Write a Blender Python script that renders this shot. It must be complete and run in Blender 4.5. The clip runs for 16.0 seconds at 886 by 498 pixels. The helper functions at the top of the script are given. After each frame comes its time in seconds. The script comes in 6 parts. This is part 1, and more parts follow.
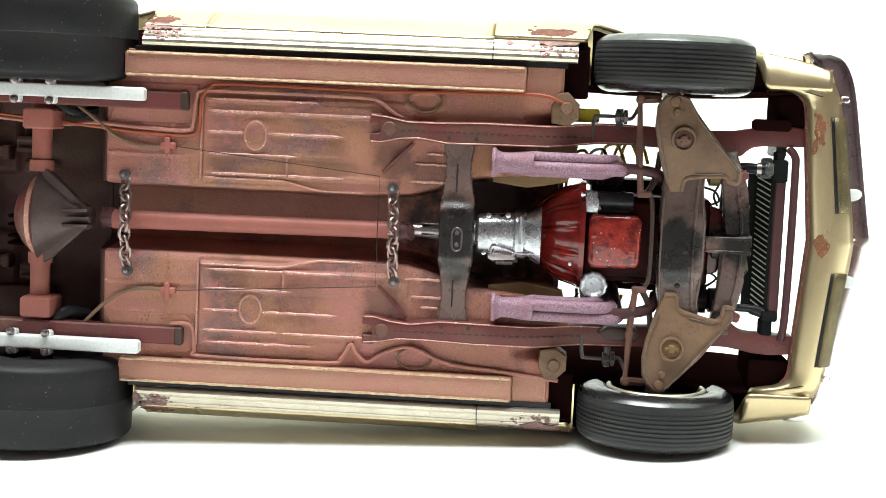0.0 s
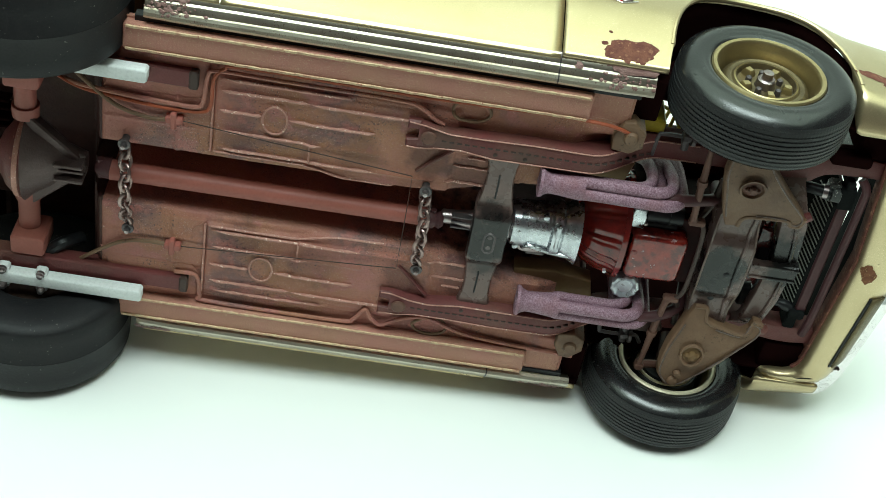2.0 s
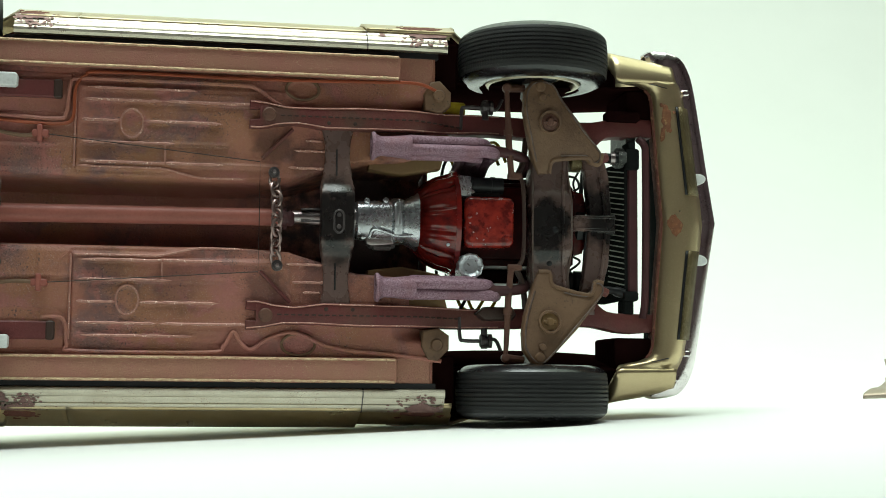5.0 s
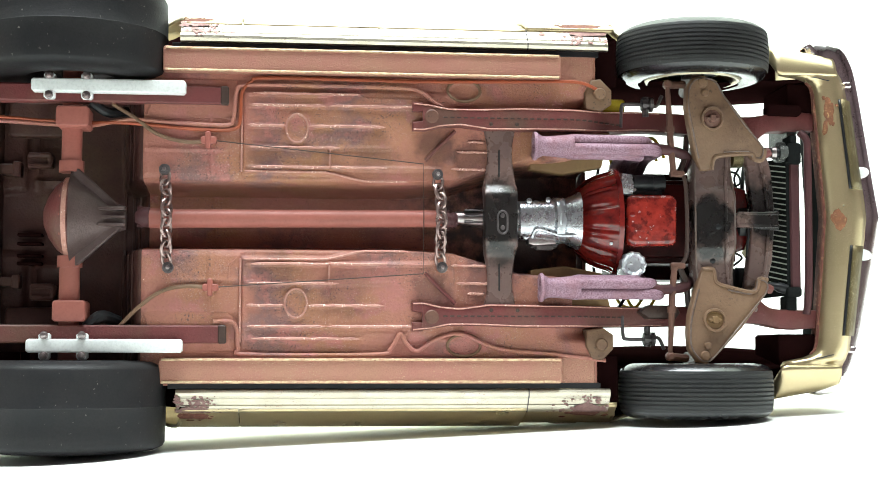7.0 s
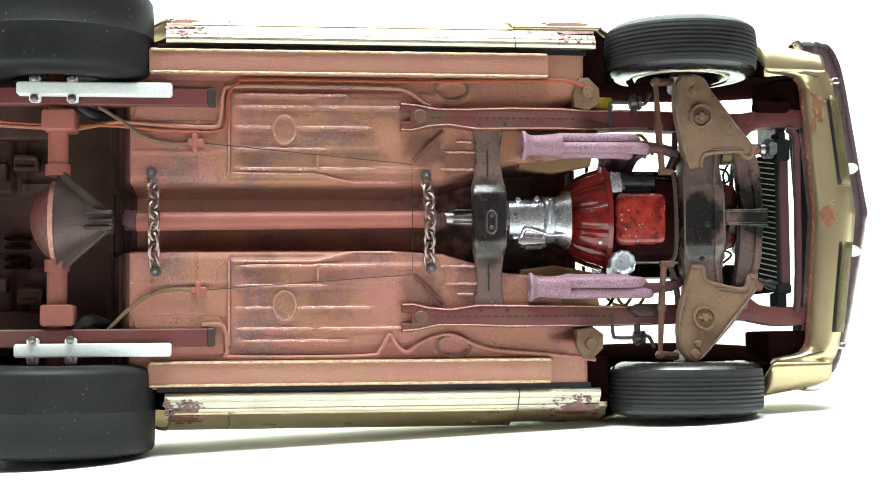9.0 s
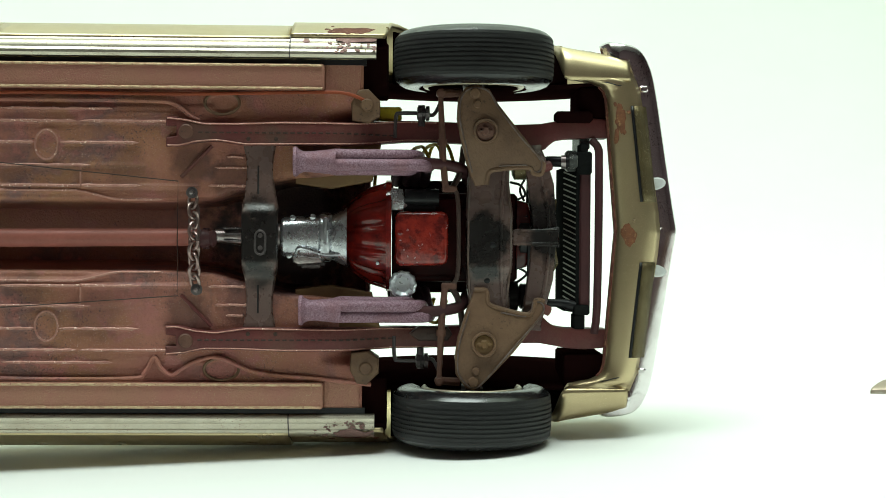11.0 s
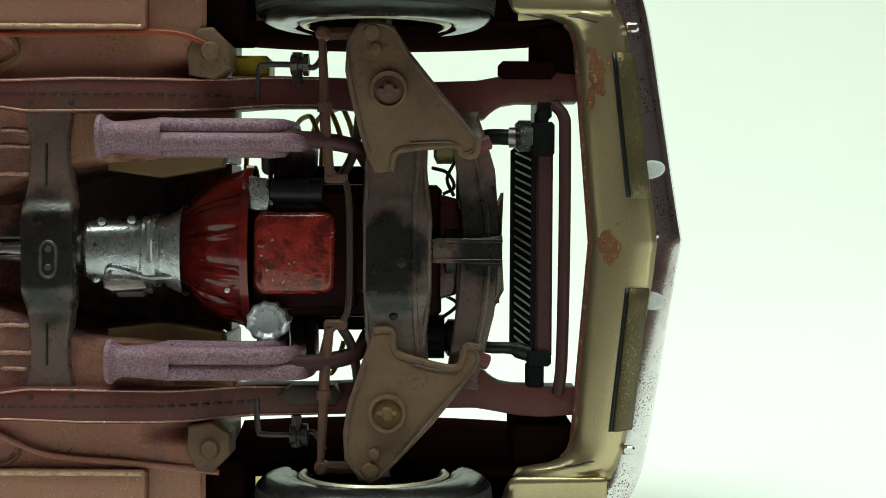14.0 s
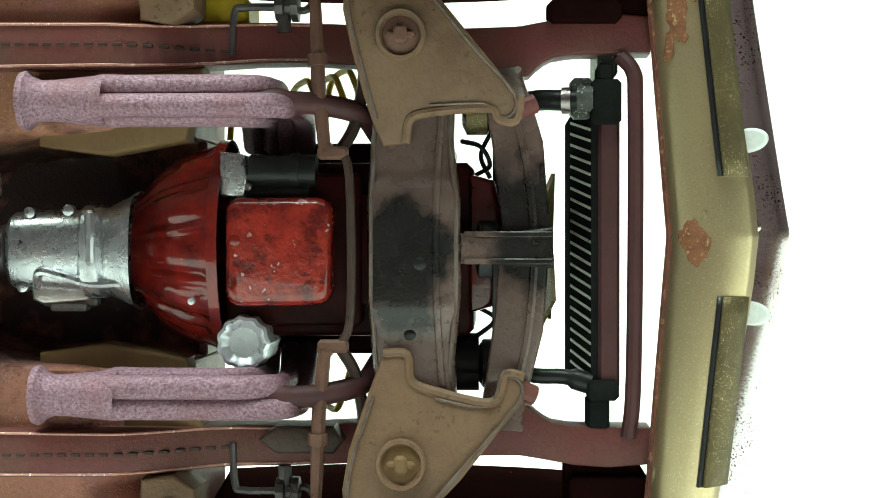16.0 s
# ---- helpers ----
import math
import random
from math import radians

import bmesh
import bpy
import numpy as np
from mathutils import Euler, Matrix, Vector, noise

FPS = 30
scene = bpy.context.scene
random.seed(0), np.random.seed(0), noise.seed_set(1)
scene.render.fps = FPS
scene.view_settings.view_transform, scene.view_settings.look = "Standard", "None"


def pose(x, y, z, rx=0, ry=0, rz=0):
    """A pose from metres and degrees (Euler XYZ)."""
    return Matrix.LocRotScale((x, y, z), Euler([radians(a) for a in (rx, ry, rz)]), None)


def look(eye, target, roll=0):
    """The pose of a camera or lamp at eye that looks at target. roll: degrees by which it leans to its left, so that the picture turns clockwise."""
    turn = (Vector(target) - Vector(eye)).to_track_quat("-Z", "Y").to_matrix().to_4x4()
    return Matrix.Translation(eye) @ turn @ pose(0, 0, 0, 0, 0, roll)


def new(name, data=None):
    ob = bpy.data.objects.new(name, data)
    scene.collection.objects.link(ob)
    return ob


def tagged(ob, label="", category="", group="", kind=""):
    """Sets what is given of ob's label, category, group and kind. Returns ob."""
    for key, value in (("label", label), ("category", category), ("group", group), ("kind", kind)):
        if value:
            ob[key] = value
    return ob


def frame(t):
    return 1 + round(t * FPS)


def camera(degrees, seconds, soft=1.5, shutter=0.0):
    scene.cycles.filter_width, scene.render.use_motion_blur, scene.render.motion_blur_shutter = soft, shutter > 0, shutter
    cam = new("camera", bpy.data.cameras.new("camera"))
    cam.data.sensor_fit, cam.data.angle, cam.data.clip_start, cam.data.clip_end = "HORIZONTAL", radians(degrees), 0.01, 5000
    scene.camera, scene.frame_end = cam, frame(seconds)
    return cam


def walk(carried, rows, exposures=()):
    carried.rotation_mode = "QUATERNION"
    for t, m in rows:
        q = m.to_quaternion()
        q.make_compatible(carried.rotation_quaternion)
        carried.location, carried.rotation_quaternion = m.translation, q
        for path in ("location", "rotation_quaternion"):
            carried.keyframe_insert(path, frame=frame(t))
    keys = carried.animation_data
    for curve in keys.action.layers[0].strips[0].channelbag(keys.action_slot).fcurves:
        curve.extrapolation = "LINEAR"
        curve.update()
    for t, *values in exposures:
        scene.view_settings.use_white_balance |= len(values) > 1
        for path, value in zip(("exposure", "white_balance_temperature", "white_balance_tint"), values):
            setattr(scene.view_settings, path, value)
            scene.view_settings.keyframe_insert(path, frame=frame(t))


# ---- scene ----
# A 1:25 model car lying on its side on white paper. Car frame in millimetres:
# x to the nose, y from the underside up to the roof, z across the car.
cam = camera(33.72, 16.0, soft=0.9)
MM = 0.001
REST = Matrix.Translation((0, 0, 0.0421)) @ pose(0, 0, 0, -1.3, 0, 0) @ pose(0, 0, 0, 0, 2.8, 0)
PATH = [
    (0, (87.79, -248.98, 21.64), (72.21, -0.64, -2.58), 2.52),
    (0.5, (68.94, -196.12, 127.95), (73.33, 10.04, -13.39), 11.65),
    (1, (72.29, -167.20, 159.48), (76.82, 11.99, -14.79), 13.78),
    (1.5, (72.80, -184.69, 144.06), (78.90, 11.76, -10.45), 9.89),
    (2, (53.54, -178.21, 146.96), (68.36, 12.83, -13.61), 11.47),
    (2.5, (70.66, -149.06, 174.87), (72.59, 13.19, -15.31), 10.44),
    (3, (80.64, -148.77, 175.94), (79.50, 14.29, -13.55), 8.22),
    (3.5, (69.51, -219.67, 102.47), (88.46, 5.70, -4.05), 5.84),
    (3.7, (48.51, -239.15, 56.05), (88.33, 0.53, -2.83), 5.58),
    (5.8, (45.76, -252.07, -35.28), (84.05, -6.66, -6.89), -0.83),
    (6, (41.73, -251.31, -29.12), (76.74, -4.83, -6.23), -0.49),
    (6.5, (37.85, -250.64, -23.95), (68.86, -3.24, -5.77), -0.21),
    (7, (36.57, -250.54, -24.06), (63.54, -2.66, -5.99), 0.06),
    (7.5, (34.74, -250.40, -22.35), (60.78, -2.31, -5.87), 0.05),
    (8, (34.74, -250.23, -21.73), (60.91, -2.11, -5.83), 0.12),
    (8.2, (35.00, -250.19, -21.75), (61.21, -2.07, -5.88), -0.01),
    (10.3, (40.98, -249.47, -18.36), (74.21, -2.04, -5.21), -0.43),
    (10.5, (45.98, -248.14, -15.93), (79.58, -0.67, -4.69), -0.25),
    (11, (96.54, -244.38, 2.72), (105.16, 5.42, -1.98), 0.36),
    (11.5, (94.73, -239.73, 6.66), (113.41, 9.44, -1.41), 0.18),
    (12, (94.46, -239.22, 7.44), (113.49, 9.91, -1.19), 0.20),
    (12.5, (106.83, -231.44, 13.88), (118.73, 17.83, -1.09), 0.45),
    (13, (111.20, -220.34, 11.57), (119.21, 29.17, -1.76), 0.33),
    (13.5, (116.62, -162.94, 5.14), (118.92, 86.93, -2.52), 0.20),
    (14, (116.88, -161.15, 4.82), (118.77, 88.75, -1.99), 0.33),
    (14.5, (120.74, -121.30, 1.07), (115.63, 128.64, -1.14), 0.22),
    (15, (120.76, -121.26, 1.09), (115.83, 128.67, -1.44), 0.13),
    (15.5, (120.38, -121.15, 1.16), (112.88, 128.74, 0.12), 0.30),
    (16, (119.94, -121.19, 0.92), (110.89, 128.64, -0.83), -0.03),
]


def seat(eye, target, roll):
    """The camera's pose in the world from millimetres in the car's frame."""
    return REST @ look([v * MM for v in eye], [v * MM for v in target], roll)


walk(cam, [(t, seat(eye, target, roll)) for t, eye, target, roll in PATH],
     exposures=[(0.0, 1.8, 6500, 8), (0.5, 1.25, 6450, -3), (1.0, 0.4, 6500, -5), (2.0, 0.75, 6200, -10), (2.3, 0.45, 6100, -11), (2.5, 0.25, 6100, -11), (3.0, 0.35, 6100, -9), (3.5, 0.65, 6500, -3), (3.7, 0.7, 6500, -3), (6.0, 0.6, 6500, -5),
                (6.6, 1.55, 6400, 0), (7.0, 2.05, 6300, 5), (8.2, 2.05, 6300, 5), (10.4, 1.8, 6400, 3), (11.0, 0.65, 6500, -6), (12.0, 0.05, 6400, -4), (13.0, 0.05, 6400, -4),
                (14.0, 0.45, 6600, -8), (14.6, 1.0, 6700, -13), (15.5, 1.25, 6600, -13), (16.0, 1.55, 6500, -12)])


# ---- light: a pair of ceiling tubes over the bench, in a dim room ----
world = bpy.data.worlds.new("room_air")
scene.world = world
world.use_nodes = True
world.node_tree.nodes["Background"].inputs[0].default_value = (0.85, 0.97, 0.95, 1)
world.node_tree.nodes["Background"].inputs[1].default_value = 0.05


def tube_lamp(name, eye, target, watts, sx, sy, colour):
    data = bpy.data.lights.new(name, "AREA")
    data.shape, data.size, data.size_y, data.energy, data.color = "RECTANGLE", sx, sy, watts, colour
    ob = new(name, data)
    ob.matrix_world = look(eye, target)
    return ob


tube_lamp("bench_lamp", (0.02, -0.14, 1.0), (0.07, 0.0, 0.02), 4.7, 0.6, 0.4, (0.93, 0.95, 1.0))
tube_lamp("ceiling_tube", (0.07, 0.55, 1.45), (0.07, 0.55, 0.0), 20.0, 2.4, 2.3, (0.90, 1.0, 0.87))


# ---- materials ----
def mat(name, a, b, rough=0.6, metal=0.0, size=4.0, fine=0.5, bump=0.3, speck=None, amount=0.0, speck_size=0.35, coat=0.0,
        c=None, csize=9.0, camount=0.5, stains=(), spots=(), spot=(0.009, 0.008, 0.008), spec=0.28, grime=0.97,
        pits=None, pit_size=0.35, pit_amount=0.0):
    """A painted, rusted or bare surface: colours a and b mixed in patches of size mm, a third colour c in broad stains, fine
    grain with relief, and specks."""
    m = bpy.data.materials.new(name)
    m.use_nodes = True
    nt = m.node_tree
    n, link = nt.nodes, nt.links.new
    out = n["Principled BSDF"]
    tc = n.new("ShaderNodeTexCoord")

    def cloud(mm, detail, rough_):
        t = n.new("ShaderNodeTexNoise")
        t.inputs["Scale"].default_value = 1000.0 / mm
        t.inputs["Detail"].default_value = detail
        t.inputs["Roughness"].default_value = rough_
        link(tc.outputs["Object"], t.inputs["Vector"])
        return t.outputs["Fac"]

    def ramp(src, lo, hi):
        r = n.new("ShaderNodeMapRange")
        r.inputs[1].default_value, r.inputs[2].default_value = lo, hi
        link(src, r.inputs[0])
        return r.outputs[0]

    def mix(f, p, q):
        x = n.new("ShaderNodeMix")
        x.data_type = "RGBA"
        link(f, x.inputs[0])
        for v, k in ((p, 6), (q, 7)):
            if isinstance(v, tuple):
                x.inputs[k].default_value = (*v, 1)
            else:
                link(v, x.inputs[k])
        return x.outputs[2]

    grain = cloud(fine, 3, 0.6)
    col = mix(ramp(cloud(size, 4, 0.6), 0.35, 0.65), a, b)
    if c:
        col = mix(ramp(cloud(csize, 5, 0.65), 0.56 - 0.2 * camount, 0.84 - 0.2 * camount), col, c)
    for tone, mm, much in stains:
        col = mix(ramp(cloud(mm, 4, 0.6), 0.62 - 0.2 * much, 0.72 - 0.2 * much), col, tone)
    dark = tuple(v * 0.72 for v in a)
    g = n.new("ShaderNodeMath")
    g.operation = "MULTIPLY"
    link(ramp(grain, 0.45, 0.75), g.inputs[0])
    g.inputs[1].default_value = 0.55 if bump else 0.0
    col = mix(g.outputs[0], col, dark)
    if speck:
        k = n.new("ShaderNodeMath")
        k.operation = "MULTIPLY"
        link(ramp(cloud(speck_size, 2, 0.5), 0.66 - amount, 0.70 - amount), k.inputs[0])
        link(ramp(cloud(size * 1.7, 3, 0.6), 0.42, 0.56), k.inputs[1])
        col = mix(k.outputs[0], col, speck)
    if pits:
        k = n.new("ShaderNodeMath")
        k.operation = "MULTIPLY"
        link(ramp(cloud(pit_size, 3, 0.6), 0.60 - pit_amount, 0.66 - pit_amount), k.inputs[0])
        link(ramp(cloud(11.0, 3, 0.6), 0.48, 0.60), k.inputs[1])
        col = mix(k.outputs[0], col, pits)
    for x, y, z, radius, *much in spots:
        # ragged-edged dark patch laid on at one place, for grime and shade
        d = n.new("ShaderNodeVectorMath")
        d.operation = "DISTANCE"
        link(tc.outputs["Object"], d.inputs[0])
        d.inputs[1].default_value = (x * MM, y * MM, z * MM)
        w = n.new("ShaderNodeMath")
        w.operation = "MULTIPLY_ADD"
        link(cloud(2.6, 5, 0.6), w.inputs[0])
        w.inputs[1].default_value = radius * 1.1 * MM
        link(d.outputs["Value"], w.inputs[2])
        r = n.new("ShaderNodeMapRange")
        r.inputs[1].default_value, r.inputs[2].default_value = radius * 1.3 * MM, radius * 0.95 * MM
        r.inputs[4].default_value = much[0] if much else grime
        link(w.outputs[0], r.inputs[0])
        col = mix(r.outputs[0], col, spot)
    link(col, out.inputs["Base Color"])
    r = n.new("ShaderNodeMapRange")
    r.inputs[3].default_value, r.inputs[4].default_value = max(rough - 0.1, 0.03), min(rough + 0.14, 1)
    link(cloud(size * 0.5, 3, 0.6), r.inputs[0])
    link(r.outputs[0], out.inputs["Roughness"])
    out.inputs["Specular IOR Level"].default_value = spec
    out.inputs["Metallic"].default_value = metal
    out.inputs["Coat Weight"].default_value = coat
    if bump:
        bp = n.new("ShaderNodeBump")
        bp.inputs["Strength"].default_value = bump
        bp.inputs["Distance"].default_value = 0.00015
        link(grain, bp.inputs["Height"])
        link(bp.outputs[0], out.inputs["Normal"])
    return m


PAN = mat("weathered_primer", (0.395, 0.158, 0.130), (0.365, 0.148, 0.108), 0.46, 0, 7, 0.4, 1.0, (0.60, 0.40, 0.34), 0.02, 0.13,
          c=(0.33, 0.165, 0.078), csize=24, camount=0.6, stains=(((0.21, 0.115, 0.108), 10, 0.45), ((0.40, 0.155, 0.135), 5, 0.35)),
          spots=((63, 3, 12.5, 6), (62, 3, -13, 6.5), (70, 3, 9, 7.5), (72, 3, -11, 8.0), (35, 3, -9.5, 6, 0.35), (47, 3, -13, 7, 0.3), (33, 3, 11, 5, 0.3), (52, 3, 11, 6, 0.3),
                 # last two spots: shade in the tunnel round the transmission, put into the colour
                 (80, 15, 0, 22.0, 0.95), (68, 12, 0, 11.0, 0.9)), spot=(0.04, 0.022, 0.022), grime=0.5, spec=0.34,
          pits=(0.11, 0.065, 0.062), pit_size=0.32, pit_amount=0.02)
LIP = mat("worn_gold_edge", (0.60, 0.47, 0.29), (0.46, 0.27, 0.19), 0.36, 0.55, 0.9, 0.25, 0.8, (0.30, 0.13, 0.10), 0.05, 0.4)
# Paler than the pan: highlights on pressed edges, with wear, as colour.
WORN = mat("highlit_worn_primer", (0.50, 0.265, 0.215), (0.40, 0.185, 0.15), 0.33, 0.15, 1.2, 0.3, 0.8, (0.85, 0.66, 0.56), 0.06, 0.3)
# Pan brown darkened: the shade of the kick-up is put into this colour.
UNDER = mat("shaded_underfloor", (0.075, 0.029, 0.024), (0.05, 0.02, 0.018), 0.5, 0, 7, 0.5, 0.7, (0.04, 0.018, 0.015), 0.02, 0.4, c=(0.085, 0.05, 0.03), csize=16, camount=0.4)
SILL = mat("overspray_primer", (0.41, 0.175, 0.135), (0.41, 0.205, 0.138), 0.44, 0.15, 6, 0.3, 1.0, (0.62, 0.46, 0.30), 0.02, 0.14, spec=0.5)
RAIL = mat("frame_primer", (0.155, 0.041, 0.041), (0.125, 0.039, 0.037), 0.42, 0, 8, 0.4, 0.6, (0.26, 0.13, 0.105), -0.03, 0.14,
           c=(0.13, 0.072, 0.05), csize=18, camount=0.45, spots=((64, 1, 17.5, 4.0), (77, 1, 17.0, 3.0)), spot=(0.10, 0.06, 0.045), grime=0.6)
DIRT = mat("tan_road_dirt", (0.19, 0.112, 0.066), (0.155, 0.086, 0.05), 0.55, 0, 5, 0.4, 0.6, (0.09, 0.055, 0.033), 0.04, 0.5,
           stains=(((0.13, 0.072, 0.044), 8, 0.4),), spec=0.4)
GREASE = mat("greasy_steel", (0.065, 0.039, 0.032), (0.045, 0.029, 0.025), 0.42, 0.1, 6, 0.45, 0.5, (0.03, 0.02, 0.018), 0.02, 0.5)
MEMBER = mat("oil_blackened_steel", (0.165, 0.106, 0.094), (0.13, 0.082, 0.076), 0.26, 0.1, 6, 0.4, 0.22, (0.06, 0.04, 0.035), 0.0, 0.5,
             c=(0.115, 0.08, 0.07), csize=10, camount=0.4,
             spots=((110.8, 2.4, 0.2, 6.5), (112.6, 2.4, 2.0, 4.6), (112.0, 2.4, -3.6, 6.0), (114.4, 2.4, -1.0, 4.0), (74.4, 1.0, -0.6, 10.0), (74.4, 1.0, 5.0, 4.5, 0.6), (74.4, 1.0, -6.0, 4.5, 0.6), (122.5, 4, 3.5, 8.0), (123.4, 4, -1.0, 6.0)), spec=0.5)
WEAR = mat("worn_bare_edge", (0.19, 0.15, 0.14), (0.13, 0.085, 0.065), 0.35, 0.4, 1.5, 0.3, 0.5)
ROD = mat("rusty_rod", (0.16, 0.080, 0.058), (0.12, 0.058, 0.045), 0.5, 0.1, 3, 0.4, 0.5, (0.07, 0.04, 0.03), 0.03, 0.5)
PINION = mat("grimy_casting", (0.12, 0.085, 0.082), (0.085, 0.055, 0.052), 0.4, 0.3, 4, 0.4, 0.5)
RED = mat("engine_red", (0.24, 0.015, 0.011), (0.13, 0.009, 0.008), 0.12, 0, 2.4, 0.6, 0.25, None, 0, 0.5, 0.7,
          c=(0.03, 0.005, 0.005), csize=3.5, camount=0.6)
REDPAN = mat("chipped_red", (0.30, 0.026, 0.017), (0.17, 0.013, 0.010), 0.14, 0, 1.8, 0.7, 0.9, (0.55, 0.36, 0.36), -0.01, 0.9, 0.8, stains=(((0.09, 0.007, 0.006), 2.2, 0.6),))
OILRED = mat("oily_red_casting", (0.085, 0.006, 0.005), (0.03, 0.003, 0.003), 0.16, 0, 2.0, 0.5, 0.5, None, 0, 0.5, 0.6)
# Engine red taken near black: the shade behind the oil pan, as colour.
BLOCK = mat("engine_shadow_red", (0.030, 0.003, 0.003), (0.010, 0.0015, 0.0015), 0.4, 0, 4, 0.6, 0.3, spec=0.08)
ALU = mat("cast_aluminium", (0.66, 0.68, 0.72), (0.42, 0.43, 0.46), 0.26, 0.9, 2.6, 0.4, 0.28, (0.1, 0.09, 0.09), -0.01, 0.9, c=(0.20, 0.20, 0.21), csize=3.0, camount=0.2)
IRON = mat("dark_iron", (0.09, 0.08, 0.085), (0.14, 0.12, 0.12), 0.38, 0.6, 3, 0.4, 0.4)
BLACK = mat("black_plastic", (0.012, 0.012, 0.014), (0.02, 0.02, 0.022), 0.35, 0, 4, 0.5, 0.2)
LILAC = mat("header_coating", (0.40, 0.26, 0.33), (0.16, 0.07, 0.10), 0.36, 0.1, 0.24, 0.2, 0.9, None, 0, 0.16,
            c=(0.24, 0.10, 0.115), csize=6, camount=0.35, spots=((104.5, 3.0, 12.0, 5), (104.5, 3.0, -12.0, 5)), spot=(0.075, 0.025, 0.028))
SHAFT = mat("shaft_primer", (0.34, 0.112, 0.09), (0.28, 0.098, 0.078), 0.45, 0, 9, 0.5, 0.2)
GOLD = mat("gold_metallic_paint", (0.60, 0.49, 0.30), (0.53, 0.425, 0.25), 0.30, 0.85, 14, 0.2, 0.07, (0.78, 0.66, 0.43), 0.02, 0.14)
OLIVE = mat("speckled_olive_gold", (0.15, 0.115, 0.054), (0.10, 0.077, 0.038), 0.42, 0.5, 4, 0.3, 0.6, (0.66, 0.58, 0.38), 0.03, 0.13)
CHROME = mat("pitted_chrome", (0.86, 0.83, 0.83), (0.76, 0.71, 0.72), 0.10, 1.0, 4, 0.3, 0.05, (0.07, 0.035, 0.035), 0.07, 0.19,
             c=(0.42, 0.27, 0.28), csize=9, camount=0.25)
RUST_ORANGE = mat("orange_rust", (0.25, 0.105, 0.05), (0.15, 0.058, 0.034), 0.75, 0, 1.2, 0.3, 0.8, (0.40, 0.25, 0.12), 0.06, 0.4)
TRIM = mat("tarnished_trim", (0.60, 0.56, 0.46), (0.50, 0.45, 0.36), 0.36, 1.0, 6, 0.3, 0.12, (0.25, 0.15, 0.12), 0.03, 0.2)
TARNISH = mat("brown_tarnish", (0.27, 0.165, 0.15), (0.20, 0.11, 0.10), 0.5, 0.4, 1.5, 0.3, 0.5)
RUST = mat("flaking_rust", (0.19, 0.075, 0.05), (0.12, 0.043, 0.035), 0.85, 0, 1.6, 0.35, 1.0, (0.30, 0.15, 0.09), 0.06, 0.6)
RUBBER = mat("tyre_rubber", (0.008, 0.008, 0.009), (0.012, 0.012, 0.013), 0.22, 0, 5, 0.4, 0.12, (0.05, 0.048, 0.046), -0.01, 0.4, spec=0.65)
TREAD = mat("worn_tread_rubber", (0.014, 0.014, 0.015), (0.021, 0.021, 0.021), 0.5, 0, 5, 0.4, 0.4, (0.06, 0.058, 0.055), 0.0, 0.35, spec=0.4)
SLICK = mat("dusty_slick_rubber", (0.011, 0.011, 0.013), (0.017, 0.016, 0.017), 0.5, 0, 9, 0.4, 0.25, (0.14, 0.13, 0.12), -0.04, 0.6, c=(0.02, 0.018, 0.018), csize=14, camount=0.3, spec=0.22)
WHITE = mat("white_plastic", (0.78, 0.80, 0.80), (0.74, 0.76, 0.76), 0.4, 0, 6, 0.5, 0.1)
STEEL = mat("bare_steel", (0.42, 0.38, 0.38), (0.26, 0.20, 0.20), 0.3, 0.95, 2, 0.3, 0.3)
CHAIN = mat("tarnished_chain", (0.42, 0.32, 0.30), (0.25, 0.17, 0.16), 0.28, 0.9, 2, 0.3, 0.3)
COPPER = mat("orange_brake_line", (0.36, 0.085, 0.04), (0.26, 0.07, 0.035), 0.4, 0.1, 8, 0.4, 0.1)
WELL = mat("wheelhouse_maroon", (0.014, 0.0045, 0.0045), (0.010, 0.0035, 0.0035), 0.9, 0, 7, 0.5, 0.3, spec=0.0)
MAROON = mat("radiator_maroon", (0.085, 0.032, 0.035), (0.06, 0.025, 0.028), 0.5, 0, 6, 0.4, 0.2)
FIN = mat("radiator_black", (0.012, 0.013, 0.013), (0.018, 0.019, 0.019), 0.9, 0.0, 3, 0.4, 0.2, spec=0.0)
SLAT = mat("radiator_slat_grey", (0.44, 0.45, 0.40), (0.32, 0.33, 0.29), 0.5, 0.2, 3, 0.4, 0.2, spec=0.2)
DUSTY = mat("dusty_black_paint", (0.09, 0.095, 0.09), (0.05, 0.052, 0.05), 0.5, 0.1, 2, 0.3, 0.5, (0.42, 0.42, 0.38), 0.04, 0.3)
HOODM = mat("satin_gold", (0.40, 0.325, 0.255), (0.335, 0.27, 0.21), 0.38, 0.5, 6, 0.3, 0.3, (0.55, 0.48, 0.38), 0.05, 0.25)
LIPEDGE = mat("speckled_lip", (0.44, 0.37, 0.30), (0.34, 0.28, 0.22), 0.5, 0.3, 1.0, 0.2, 0.5, (0.78, 0.74, 0.66), 0.10, 0.22)
BRONZE = mat("dirty_bronze", (0.20, 0.155, 0.085), (0.13, 0.10, 0.06), 0.34, 0.75, 2.5, 0.35, 0.4)
RIMGOLD = mat("wheel_gold", (0.48, 0.385, 0.20), (0.38, 0.30, 0.15), 0.3, 0.85, 5, 0.3, 0.2)
CREAM = mat("rim_cream", (0.62, 0.56, 0.42), (0.5, 0.44, 0.32), 0.35, 0.5, 3, 0.4, 0.2)
YELLOW = mat("yellow_lead", (0.55, 0.42, 0.03), (0.45, 0.32, 0.02), 0.45, 0, 4, 0.5, 0.1)
